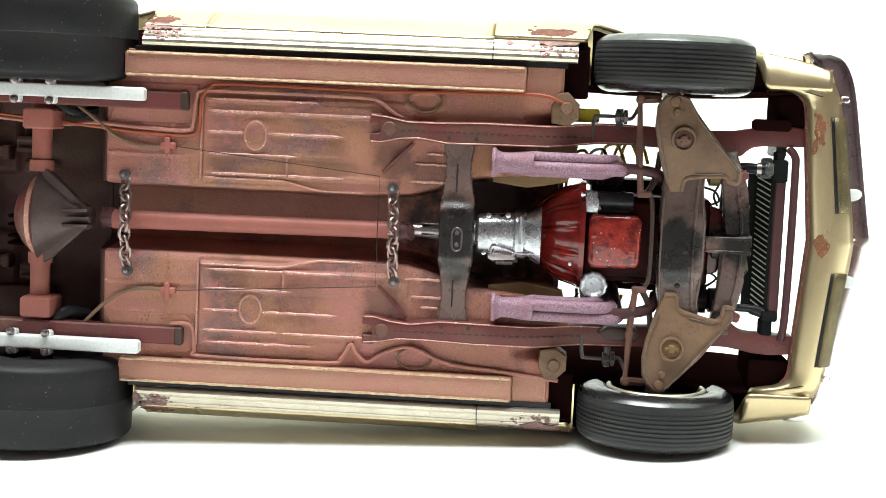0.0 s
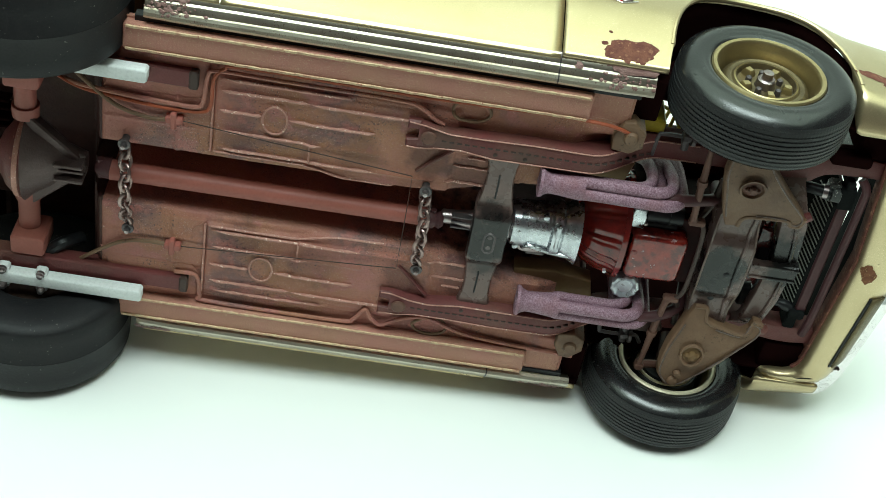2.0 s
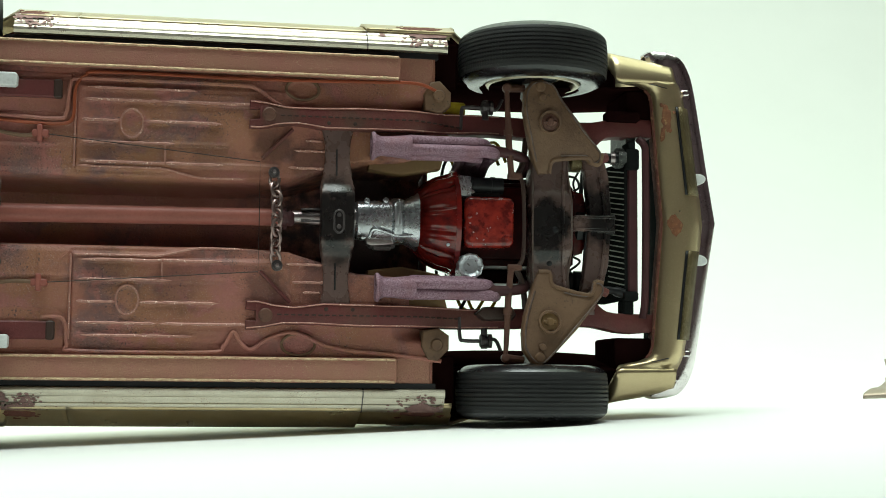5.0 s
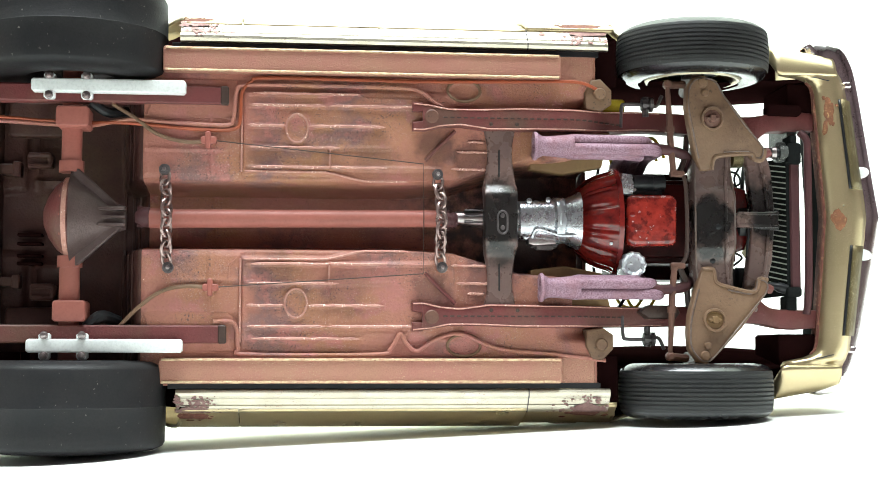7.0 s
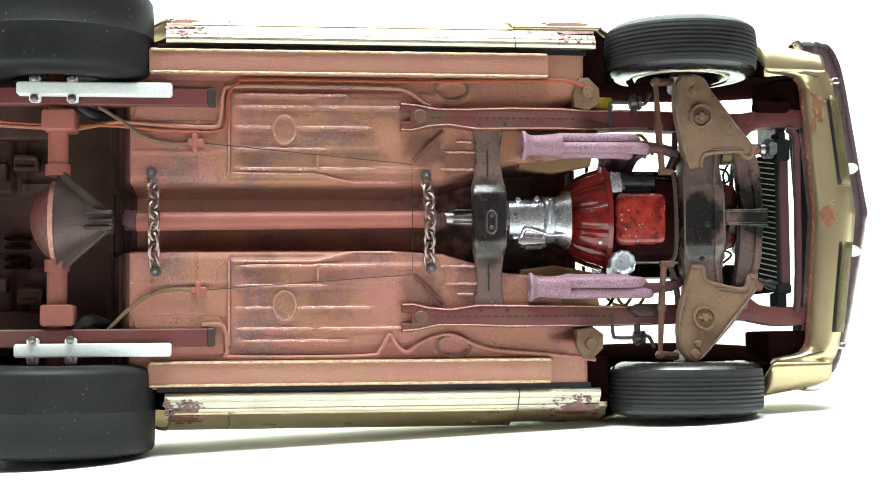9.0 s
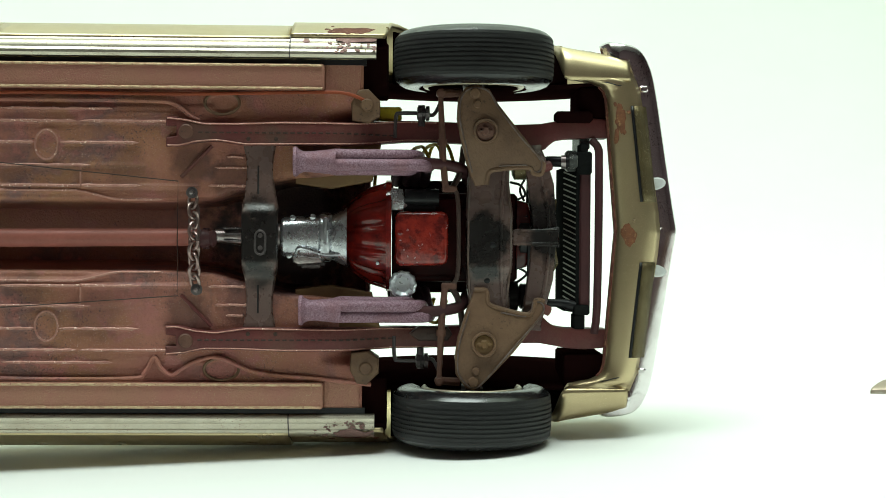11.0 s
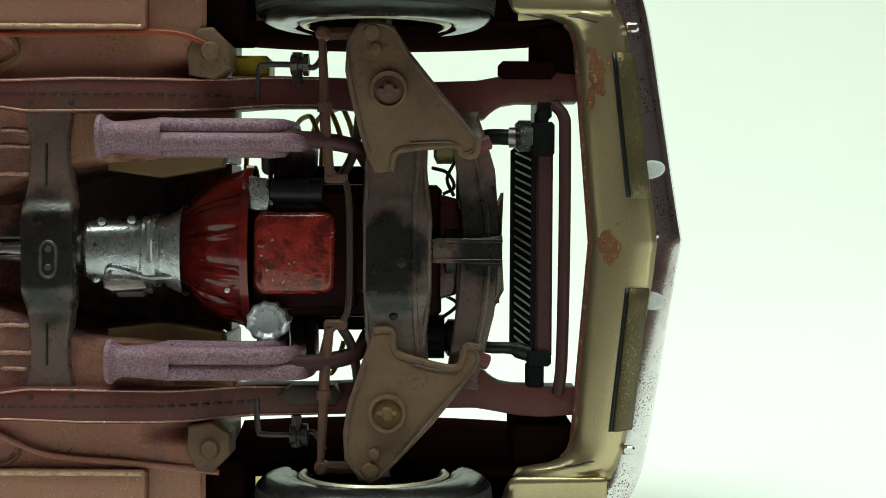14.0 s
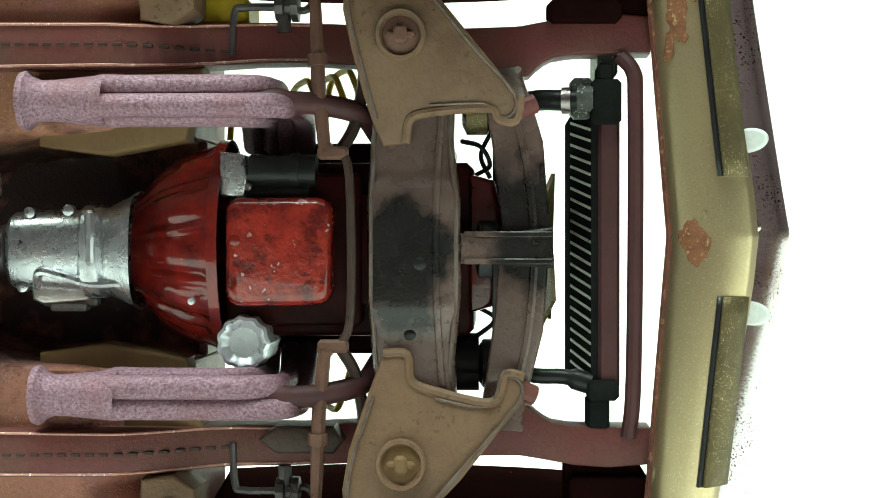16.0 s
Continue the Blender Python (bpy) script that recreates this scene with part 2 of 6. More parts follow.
MUSTARD = mat("mustard_primer", (0.19, 0.115, 0.048), (0.15, 0.085, 0.042), 0.6, 0, 6, 0.5, 0.4)
SILVER = mat("foil_silver", (0.70, 0.73, 0.78), (0.55, 0.58, 0.63), 0.28, 0.6, 1.5, 0.5, 0.2)
PAPER = mat("white_paper", (0.86, 0.87, 0.85), (0.85, 0.86, 0.84), 0.75, 0, 60, 0.6, 0.0)
WALL = mat("dim_wall_paint", (0.22, 0.155, 0.175), (0.19, 0.13, 0.15), 0.8, 0, 300, 3, 0.1)
CEIL = mat("ceiling_paint", (0.75, 0.75, 0.73), (0.7, 0.7, 0.68), 0.8, 0, 300, 3, 0.1)
FLOORM = mat("dark_room_floor", (0.10, 0.07, 0.05), (0.08, 0.055, 0.04), 0.6, 0, 200, 4, 0.1)
WOOD = mat("bench_wood", (0.10, 0.055, 0.04), (0.075, 0.042, 0.032), 0.5, 0, 40, 2, 0.2)
BADGE_RED = mat("badge_red", (0.5, 0.03, 0.03), (0.4, 0.02, 0.02), 0.3, 0, 4, 0.5, 0)


# ---- mesh helpers (millimetres, car frame) ----
def finish(name, verts, faces, material, parent=None, label="", sharp=35, thick=0.0, offset=0.0, scale=MM):
    me = bpy.data.meshes.new(name)
    me.from_pydata([(x * scale, y * scale, z * scale) for x, y, z in verts], [], faces)
    bm = bmesh.new()
    bm.from_mesh(me)
    bmesh.ops.remove_doubles(bm, verts=bm.verts, dist=1e-7)
    bmesh.ops.recalc_face_normals(bm, faces=bm.faces)
    bm.to_mesh(me)
    bm.free()
    me.materials.append(material)
    me.shade_smooth()
    me.set_sharp_from_angle(angle=radians(sharp))
    ob = new(name, me)
    if parent:
        ob.parent = parent
    if label:
        tagged(ob, label)
    if thick:
        s = ob.modifiers.new("sheet", "SOLIDIFY")
        s.thickness, s.offset = thick * scale, offset
    return ob


class Shape:
    """Vertices and faces gathered for one mesh."""

    def __init__(self):
        self.v, self.f = [], []

    def add(self, verts, faces):
        k = len(self.v)
        self.v += [tuple(map(float, p)) for p in verts]
        self.f += [tuple(i + k for i in f) for f in faces]
        return self

    def grid(self, fn, us, vs, wrap=False):
        nu, nv = len(us), len(vs)
        verts = [fn(u, v) for u in us for v in vs]
        faces = [(i * nv + j, i * nv + j + 1, (i + 1) * nv + j + 1, (i + 1) * nv + j) for i in range(nu - 1) for j in range(nv - 1)]
        if wrap:
            faces += [(i * nv + nv - 1, i * nv, (i + 1) * nv, (i + 1) * nv + nv - 1) for i in range(nu - 1)]
        return self.add(verts, faces)

    def tube(self, pts, r, seg=10, caps=True, flat=1.0):
        pts = [Vector(p) for p in pts]
        rs = r if isinstance(r, (list, tuple)) else [r] * len(pts)
        ring, side = [], None
        for i, p in enumerate(pts):
            way = (pts[min(i + 1, len(pts) - 1)] - pts[max(i - 1, 0)]).normalized()
            if side is None:
                side = way.orthogonal().normalized()
            side = (side - way * side.dot(way)).normalized()
            up = way.cross(side)
            ring.append([p + (side * math.cos(a) + up * math.sin(a) * flat) * rs[i] for a in (2 * math.pi * k / seg for k in range(seg))])
        verts = [q for one in ring for q in one]
        faces = [(i * seg + k, i * seg + (k + 1) % seg, (i + 1) * seg + (k + 1) % seg, (i + 1) * seg + k)
                 for i in range(len(pts) - 1) for k in range(seg)]
        if caps:
            faces += [tuple(range(seg))[::-1], tuple(range((len(pts) - 1) * seg, len(pts) * seg))]
        return self.add(verts, faces)

    def lathe(self, profile, centre, axis="z", seg=32, closed=False):
        """profile: (along, radius) pairs."""
        c, verts, n = Vector(centre), [], len(profile)
        for along, r in profile:
            for k in range(seg):
                a = 2 * math.pi * k / seg
                u, w = r * math.cos(a), r * math.sin(a)
                d = {"x": (along, u, w), "y": (u, along, w), "z": (u, w, along)}[axis]
                verts.append(c + Vector(d))
        rows = range(n if closed else n - 1)
        faces = [(i * seg + k, i * seg + (k + 1) % seg, (i + 1) % n * seg + (k + 1) % seg, (i + 1) % n * seg + k) for i in rows for k in range(seg)]
        if not closed:
            faces += [tuple(range(seg)), tuple(range((n - 1) * seg, n * seg))]
        return self.add(verts, faces)

    def prism(self, outline, y0, y1, bevel=0.3):
        """An outline of (x, z) points from y0 (towards the road) to y1, with its lower rim rounded off."""
        n = len(outline)
        cx, cz = sum(p[0] for p in outline) / n, sum(p[1] for p in outline) / n
        area = sum(outline[i][0] * outline[(i + 1) % n][1] - outline[(i + 1) % n][0] * outline[i][1] for i in range(n))
        turn = 1 if area > 0 else -1
        def inset(width):
            ring = []
            for i in range(n):
                (ax, az), (bx, bz), (qx, qz) = outline[i - 1], outline[i], outline[(i + 1) % n]
                e1 = Vector((bx - ax, bz - az)).normalized()
                e2 = Vector((qx - bx, qz - bz)).normalized()
                m = Vector((-(e1.y + e2.y), e1.x + e2.x)) * turn
                m = m.normalized() if m.length > 1e-6 else Vector((0, 0))
                ring.append((bx + m.x * width, bz + m.y * width))
            return ring

        s = 1 if y1 > y0 else -1
        steps = 4 if bevel >= 0.35 else 2
        verts = []
        for k in range(steps):
            q = k / (steps - 1) * math.pi / 2
            verts += [(x, y0 + s * bevel * (1 - math.cos(q)), z) for x, z in inset(bevel * (1 - math.sin(q)))]
        verts += [(x, y1, z) for x, z in outline]
        faces = [tuple(range(n)), tuple(range(steps * n, (steps + 1) * n))]
        for r in range(0, steps * n, n):
            faces += [(r + i, r + (i + 1) % n, r + n + (i + 1) % n, r + n + i) for i in range(n)]
        return self.add(verts, faces)

    def box(self, x0, x1, y0, y1, z0, z1, bevel=0.2):
        b = bevel
        out = [(x0 + b, z0), (x1 - b, z0), (x1, z0 + b), (x1, z1 - b), (x1 - b, z1), (x0 + b, z1), (x0, z1 - b), (x0, z0 + b)]
        return self.prism(out, y0, y1, b)

    def put(self, name, material, parent=None, label="", **k):
        return finish(name, self.v, self.f, material, parent, label, **k)


def glide(pts, n=6):
    """A smooth line through the points."""
    p = [Vector(q) for q in pts]
    p = [2 * p[0] - p[1]] + p + [2 * p[-1] - p[-2]]
    out = []
    for i in range(1, len(p) - 2):
        a, b, c, d = p[i - 1: i + 3]
        for k in range(n):
            t = k / n
            out.append(0.5 * (2 * b + (c - a) * t + (2 * a - 5 * b + 4 * c - d) * t * t + (3 * b - a - 3 * c + d) * t ** 3))
    return out + [p[-2]]


def span(a, b, n):
    return [a + (b - a) * i / (n - 1) for i in range(n)]


def flip(pts, s):
    return [(p[0], p[1] * s) if len(p) == 2 else (p[0], p[1], p[2] * s) for p in pts]


def step(x, a, b):
    t = min(max((x - a) / (b - a), 0), 1)
    return t * t * (3 - 2 * t)


def ridge(d, w):
    return math.exp(-(d / w) ** 2)


def bar(pts, x):
    """Straight lines through (x, value) pairs."""
    return float(np.interp(x, [p[0] for p in pts], [p[1] for p in pts]))


def empty(name, parent=None, label="", category=""):
    ob = new(name)
    ob.empty_display_size = 0.01
    if parent:
        ob.parent = parent
    return tagged(ob, label, category)


# ---- the room and the paper ----
def room_box(name, x0, x1, y0, y1, z0, z1, material, label):
    v = [(x, y, z) for x in (x0, x1) for y in (y0, y1) for z in (z0, z1)]
    f = [(0, 1, 3, 2), (4, 6, 7, 5), (0, 4, 5, 1), (2, 3, 7, 6), (0, 2, 6, 4), (1, 5, 7, 3)]
    return tagged(finish(name, v, f, material, scale=1.0), label, kind="structure")


room_box("floor", -1.8, 1.9, -1.8, 1.8, -0.85, -0.75, FLOORM, "dark floor of the workroom")
room_box("ceiling", -1.8, 1.9, -1.8, 1.8, 1.65, 1.75, CEIL, "plain off-white ceiling of the workroom")
room_box("wall_north", -1.8, 1.9, 1.8, 1.9, -0.75, 1.65, WALL, "plain dim painted wall")
room_box("wall_south", -1.8, 1.9, -1.9, -1.8, -0.75, 1.65, WALL, "plain dim painted wall")
room_box("wall_east", 1.9, 2.0, -1.8, 1.8, -0.75, 1.65, WALL, "plain dim painted wall")
room_box("wall_west", -1.9, -1.8, -1.8, 1.8, -0.75, 1.65, WALL, "plain dim painted wall")
room_box("workbench", -1.2, 1.3, -0.75, 1.05, -0.75, -0.0012, WOOD, "dark wooden workbench under the white paper")


def paper():
    s = Shape()
    line = [(-0.17, 0.0), (0.0, 0.0), (0.15, 0.0), (0.28, 0.0)] + [(0.28 + 0.7 * math.sin(a), 0.7 - 0.7 * math.cos(a)) for a in span(0.06, math.pi / 2, 28)] + [(0.98, 1.1)]
    s.grid(lambda x, p: (x, p[0], p[1]), span(-1.15, 1.25, 9), line)
    tagged(s.put("ground", PAPER, scale=1.0, sharp=80, thick=0.0006, offset=-1), "white paper sheet swept up behind the model", kind="structure")


paper()

# ---- the model car ----
car = empty("model_car", None, "weathered gold plastic model car lying on its side on white paper", "model car")
car.matrix_world = REST


def tunnel_half(x):
    return bar([(8, 5.6), (30, 5.5), (57, 5.5), (66, 6.0), (78, 9.5), (95, 10.5)], x)


def panel_half(x):
    """The inner edge of the raised ribbed panel: wide behind, drawn in to the tunnel towards the front."""
    return 7.3 - 1.5 * step(x, 43.0, 51.0)


def pan_height(x, z):
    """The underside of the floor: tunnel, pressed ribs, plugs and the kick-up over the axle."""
    a = abs(z)
    y = 3.4
    y -= 0.45 * step(x, 29, 29.6) * (1 - step(x, 66, 66.7)) * step(a, panel_half(x) - 0.3, panel_half(x) + 0.3) * (1 - step(a, 21.6, 22.2))
    if 29.5 < x < 64:
        for zz, x0, x1 in ((19.2, 30, 62), (15.6, 30, 53), (11.8, 30, 55), (8.4, 30, 64), (21.2, 30, 50)):
            if x0 < x < x1 and not (abs(x - 38.6) < 2.2 and zz == 15.6):
                y -= 0.30 * ridge(a - zz, 0.28)
        y -= 0.22 * step(x, 43.9, 44.3) * (1 - step(a, 20.5, 21)) * step(a, 7.8, 8.2) * (1 - step(x, 62, 63.5))
        y -= 0.3 * ridge(x - 44.4, 0.22) * (1 if 8 < a < 12 else 0)
    e = math.hypot((x - 38.6) / 1.9, (a - 15.2) / 2.5)
    y -= 0.34 * ridge(e - 1, 0.13)
    e = math.hypot((x - 67.8) / 2.9, (a - 22.4) / 1.9)
    y -= 0.5 * ridge(e - 1, 0.17)
    if 12 < x < 29:
        y -= 0.25 * ridge(a - 11.3, 0.25) + 0.3 * ridge(x - 23.9, 0.3) * (1 if a < 17 else 0)
        y -= 0.35 * step(x, 12.4, 12.9) * (1 - step(a, 16.5, 17)) * step(a, 6.6, 7.0)
    w = tunnel_half(x)
    y += 14.0 * (1 - step(a, w - 0.9, w + 0.7)) * step(x, -20, 12)
    y -= 0.25 * ridge(a - panel_half(x) - 0.25, 0.3) * (1 if 29.4 < x < 62 else 0)
    y += 20.0 * (1 - step(x, 6.0, 12.2)) + 1.6 * math.sin(min(max((12 - x) / 5, 0), math.pi))
    if x < -2:
        y -= 1.0 * ridge(a - 7.5, 0.5) * (1 if -9 < x < -3 else 0) + 0.8 * ridge(x + 8.5, 0.6) * (1 if a > 4 else 0)
        y -= 1.2 * (1 - step(x, -10.6, -10.2))
    y += max(x - 84, 0) * 0.55 * (1 - step(a, 20, 22))
    y += 0.10 * noise.noise((x * 0.12, z * 0.12, 0))
    if x < 13:
        y = min(y, 23.4 + 0.1 * math.sin(z))
    return y


def back_details():
    """Brackets, slots and a seam flange pressed in the underfloor over the axle."""
    s = Shape()
    s.grid(lambda z, p: (-14.9 + p[0], p[1], z), span(-27, 27, 12), [(-0.7, 22.3), (-0.6, 18.6), (-0.2, 18.3), (0.2, 18.6), (0.4, 22.3)])
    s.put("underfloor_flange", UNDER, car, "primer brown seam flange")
    for x0, x1, z0, z1 in ((-13.8, -11.2, 8.5, 10.5), (-13.9, -11.0, -11.8, -10.1)):
        s = Shape()
        s.box(x0 - 3.5, x1, 19.4, 22.8, z0, z1, 0.3)
        s.box(x1 - 1.2, x1 + 0.2, 18.8, 22.8, z0 - 0.4, z1 + 0.4, 0.25)
        s.put("underfloor_bracket", UNDER, car, "dark brown bracket")
    for x0, x1, z0, z1 in ((-9.7, -5.6, 9.6, 12.7), (-8.8, -4.7, -14.4, -11.2)):
        s = Shape()
        s.tube(glide([(x0, 19.8, z1 - 0.6), (x1 - 0.8, 19.8, z1 - 0.6), (x1 - 0.3, 19.8, z1 - 1.2), (x1 - 0.3, 19.8, z0 + 1.2), (x1 - 0.8, 19.8, z0 + 0.6), (x0, 19.8, z0 + 0.6)], 4), 0.55, 8)
        s.box(x0 - 0.4, x1, 20.2, 22.8, z0 + 0.3, z1 - 0.3, 0.2)
        s.put("underfloor_hook", UNDER, car, "dark brown pressed hook bracket")
    for z in (-2.4, -4.0, -6.2, -7.6):
        s = Shape()
        s.box(-11.6, -7.2, 20.2, 22.6, z - 0.28, z + 0.28, 0.15)
        s.put("underfloor_slot", WELL, car, "dark pressed slot")
    for z0, z1 in ((-22, -15.5), (15.5, 22)):
        s = Shape()
        s.box(-13.6, -3.0, 20.4, 22.8, z0, z1, 0.6)
        s.put("underfloor_pad", UNDER, car)
    for x in (7.4, 9.0, 10.4):
        s = Shape()
        s.grid(lambda z, p: (x + p[0], pan_height(x, z) + p[1], z), [q for q in span(-27, 27, 40)], [(-0.4, 0.1), (-0.2, -0.35), (0.2, -0.35), (0.4, 0.1)])
        s.put("kickup_rib", UNDER, car)


def floor_pan():
    s = Shape()
    xs = span(12.3, 91.5, 250)
    zs = span(-29.4, 29.4, 200)
    s.grid(lambda x, z: (x, pan_height(x, z), z), xs, zs)
    # the pan goes on over the axle in its shade-darkened colour
    back = Shape()
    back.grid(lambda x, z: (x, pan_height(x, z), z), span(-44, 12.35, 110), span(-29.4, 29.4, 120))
    back.put("rear_underfloor", UNDER, car, "brown underfloor above the rear axle, shade in its colour", sharp=60, thick=0.24)
    back_details()
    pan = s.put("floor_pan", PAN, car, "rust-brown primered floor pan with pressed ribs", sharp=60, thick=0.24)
    for z in (1, -1):
        for zz, x0, x1 in ((19.2, 30, 43.6), (19.2, 44, 62.5), (15.6, 30, 36.6), (15.6, 40.6, 54), (11.8, 30, 46), (8.4, 30, 54.5), (21.3, 31, 50), (11.6, 66.5, 72.5), (8.5, 65.5, 72.0), (13.4, 68.5, 71.5)):
            c = Shape()
            c.tube([(x, pan_height(x, zz * z) - 0.16, zz * z + 0.04 * math.sin(x * 2.1)) for x in span(x0, x1, 12)], [0.05] + [0.25 + 0.05 * math.sin(k * 2.3) for k in range(10)] + [0.05], 6)
            c.put("pressed_rib", WORN, pan, "pale worn rib with its highlight in the colour")
        c = Shape()
        c.tube([(44.3, pan_height(44.3, q * z) - 0.12, q * z) for q in span(8.6, 11.6, 5)], 0.16, 6)
        c.put("pressed_rib", WORN, pan, "pale worn rib with its highlight in the colour")
        c = Shape()
        c.tube([(38.6 + 1.9 * math.cos(a), pan_height(38.6 + 1.9 * math.cos(a), (15.2 + 2.5 * math.sin(a)) * z) - 0.14, (15.2 + 2.5 * math.sin(a)) * z) for a in span(0, 2 * math.pi, 29)], 0.17, 6, caps=False)
        c.put("plug_ring", WORN, pan, "pale rim of an oval floor plug")
        c = Shape()
        c.tube([(67.8 + 2.9 * math.cos(a), pan_height(67.8 + 2.9 * math.cos(a), (22.4 + 1.9 * math.sin(a)) * z) - 0.1, (22.4 + 1.9 * math.sin(a)) * z) for a in span(0, 2 * math.pi, 29)], 0.28, 6, caps=False)
        c.put("plug_ring", DIRT, pan, "dirty rim of an oval floor plug")
        c = Shape()
        c.tube([(x, pan_height(x, z * (panel_half(x) + 0.3)) - 0.08, z * (panel_half(x) + 0.3)) for x in span(29.6, 58, 40)], [0.05] + [0.2] * 38 + [0.05], 6)
        c.put("tunnel_edge", WORN, pan, "pale tunnel edge with its highlight in the colour")
        c = Shape()
        c.box(28.9, 29.25, 2.5, 3.5, min(7.5 * z, 22 * z), max(7.5 * z, 22 * z), 0.1)
        c.put("panel_seam", WORN, pan, "worn panel seam with a painted highlight")
        c = Shape()
        c.tube(glide([(20.9, 3.0, 11.3 * z), (23.6, 3.0, 11.0 * z), (24.0, 3.0, 9.5 * z), (24.2, 3.0, 7.6 * z)], 4), 0.16, 6)
        c.tube([(12.6, 2.95, 11.3 * z), (20.9, 3.0, 11.3 * z)], 0.16, 6)
        c.put("panel_seam", WORN, pan, "worn panel seam with a painted highlight")
        c = Shape()
        c.tube(glide([(25.6, 3.0, 12.0 * z), (27.0, 3.0, 10.8 * z), (27.2, 3.0, 8.8 * z), (28.6, 3.0, 7.4 * z)], 4), 0.2, 6)
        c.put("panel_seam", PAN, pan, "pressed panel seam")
        c = Shape()
        c.box(17, 92, 2.8, 4.4, min(28.95 * z, 29.9 * z), max(28.95 * z, 29.9 * z), 0.05)
        c.put("sill_gap", BLACK, pan, "black gap beside the sill")
        b = Shape()
        b.box(15.5, 85.0, 1.5, 4.5, min(24.6 * z, 29.0 * z), max(24.6 * z, 29.0 * z), 0.35)
        sill = b.put("sill", SILL, car, "boxed sill with gold overspray")
        for zz in (24.9, 28.7):
            c = Shape()
            c.tube([(x, 1.42, zz * z + 0.03 * math.sin(x * 1.7)) for x in span(16, 84.6, 60)], 0.24, 8)
            c.put("sill_lip", LIP, sill, "worn shiny edge of the sill")
        c = Shape()
        c.prism(flip([(84.9, 24.4), (88.0, 24.2), (90.6, 23.8), (91.2, 25.0), (91.2, 29.6), (90.0, 30.0), (84.9, 29.2)], z), 3.1, 6.0, 0.3)
        c.put("sill_end", SILL, sill, "brown primered end of the sill")
        c = Shape()
        c.prism(flip([(89.6, 19.6), (92.4, 19.2), (94.3, 20.5), (94.3, 23.0), (92.3, 25.0), (90.6, 24.8), (89.4, 22.5)], z), 2.4, 7.5, 0.4)
        mount = c.put("body_mount", DIRT, car, "dirty body mount bracket")
        c = Shape()
        c.lathe([(-0.4, 0.9), (0, 1.15), (0.4, 1.15)], (92.1, 2.2, 22.2 * z), "y", 16)
        c.put("mount_bolt", DIRT, mount)
    return pan


floor_pan()


def firewall():
    s = Shape()
    xs = 91.6
    for z in (1, -1):
        s.box(xs, xs + 0.9, 6.0, 26.0, min(10.3 * z, 29.0 * z), max(10.3 * z, 29.0 * z), 0.2)
    s.box(xs, xs + 0.9, 17.0, 26.0, -10.2, 10.2, 0.2)
    s.put("firewall", RAIL, car, "primer brown firewall")
    for z in (1, -1):
        c = Shape()
        c.prism(flip([(80, 9.0), (86, 8.2), (93.0, 9.5), (94.5, 15.8), (80, 15.8)], z), 5.2, 8.2, 0.4)
        c.put("toe_board", MUSTARD, car, "mustard brown toe board")


firewall()


# frame rails
def rail_lift(x):
    return 5.6 * step(x, 86.5, 98) + 2.0 * step(x, 98, 134) + 0.4 * step(66 - x, 0, 8)


def rail_shift(x, z):
    return 0.9 * step(x, 88, 100) if z > 0 else 0.6 * step(x, 108, 126)


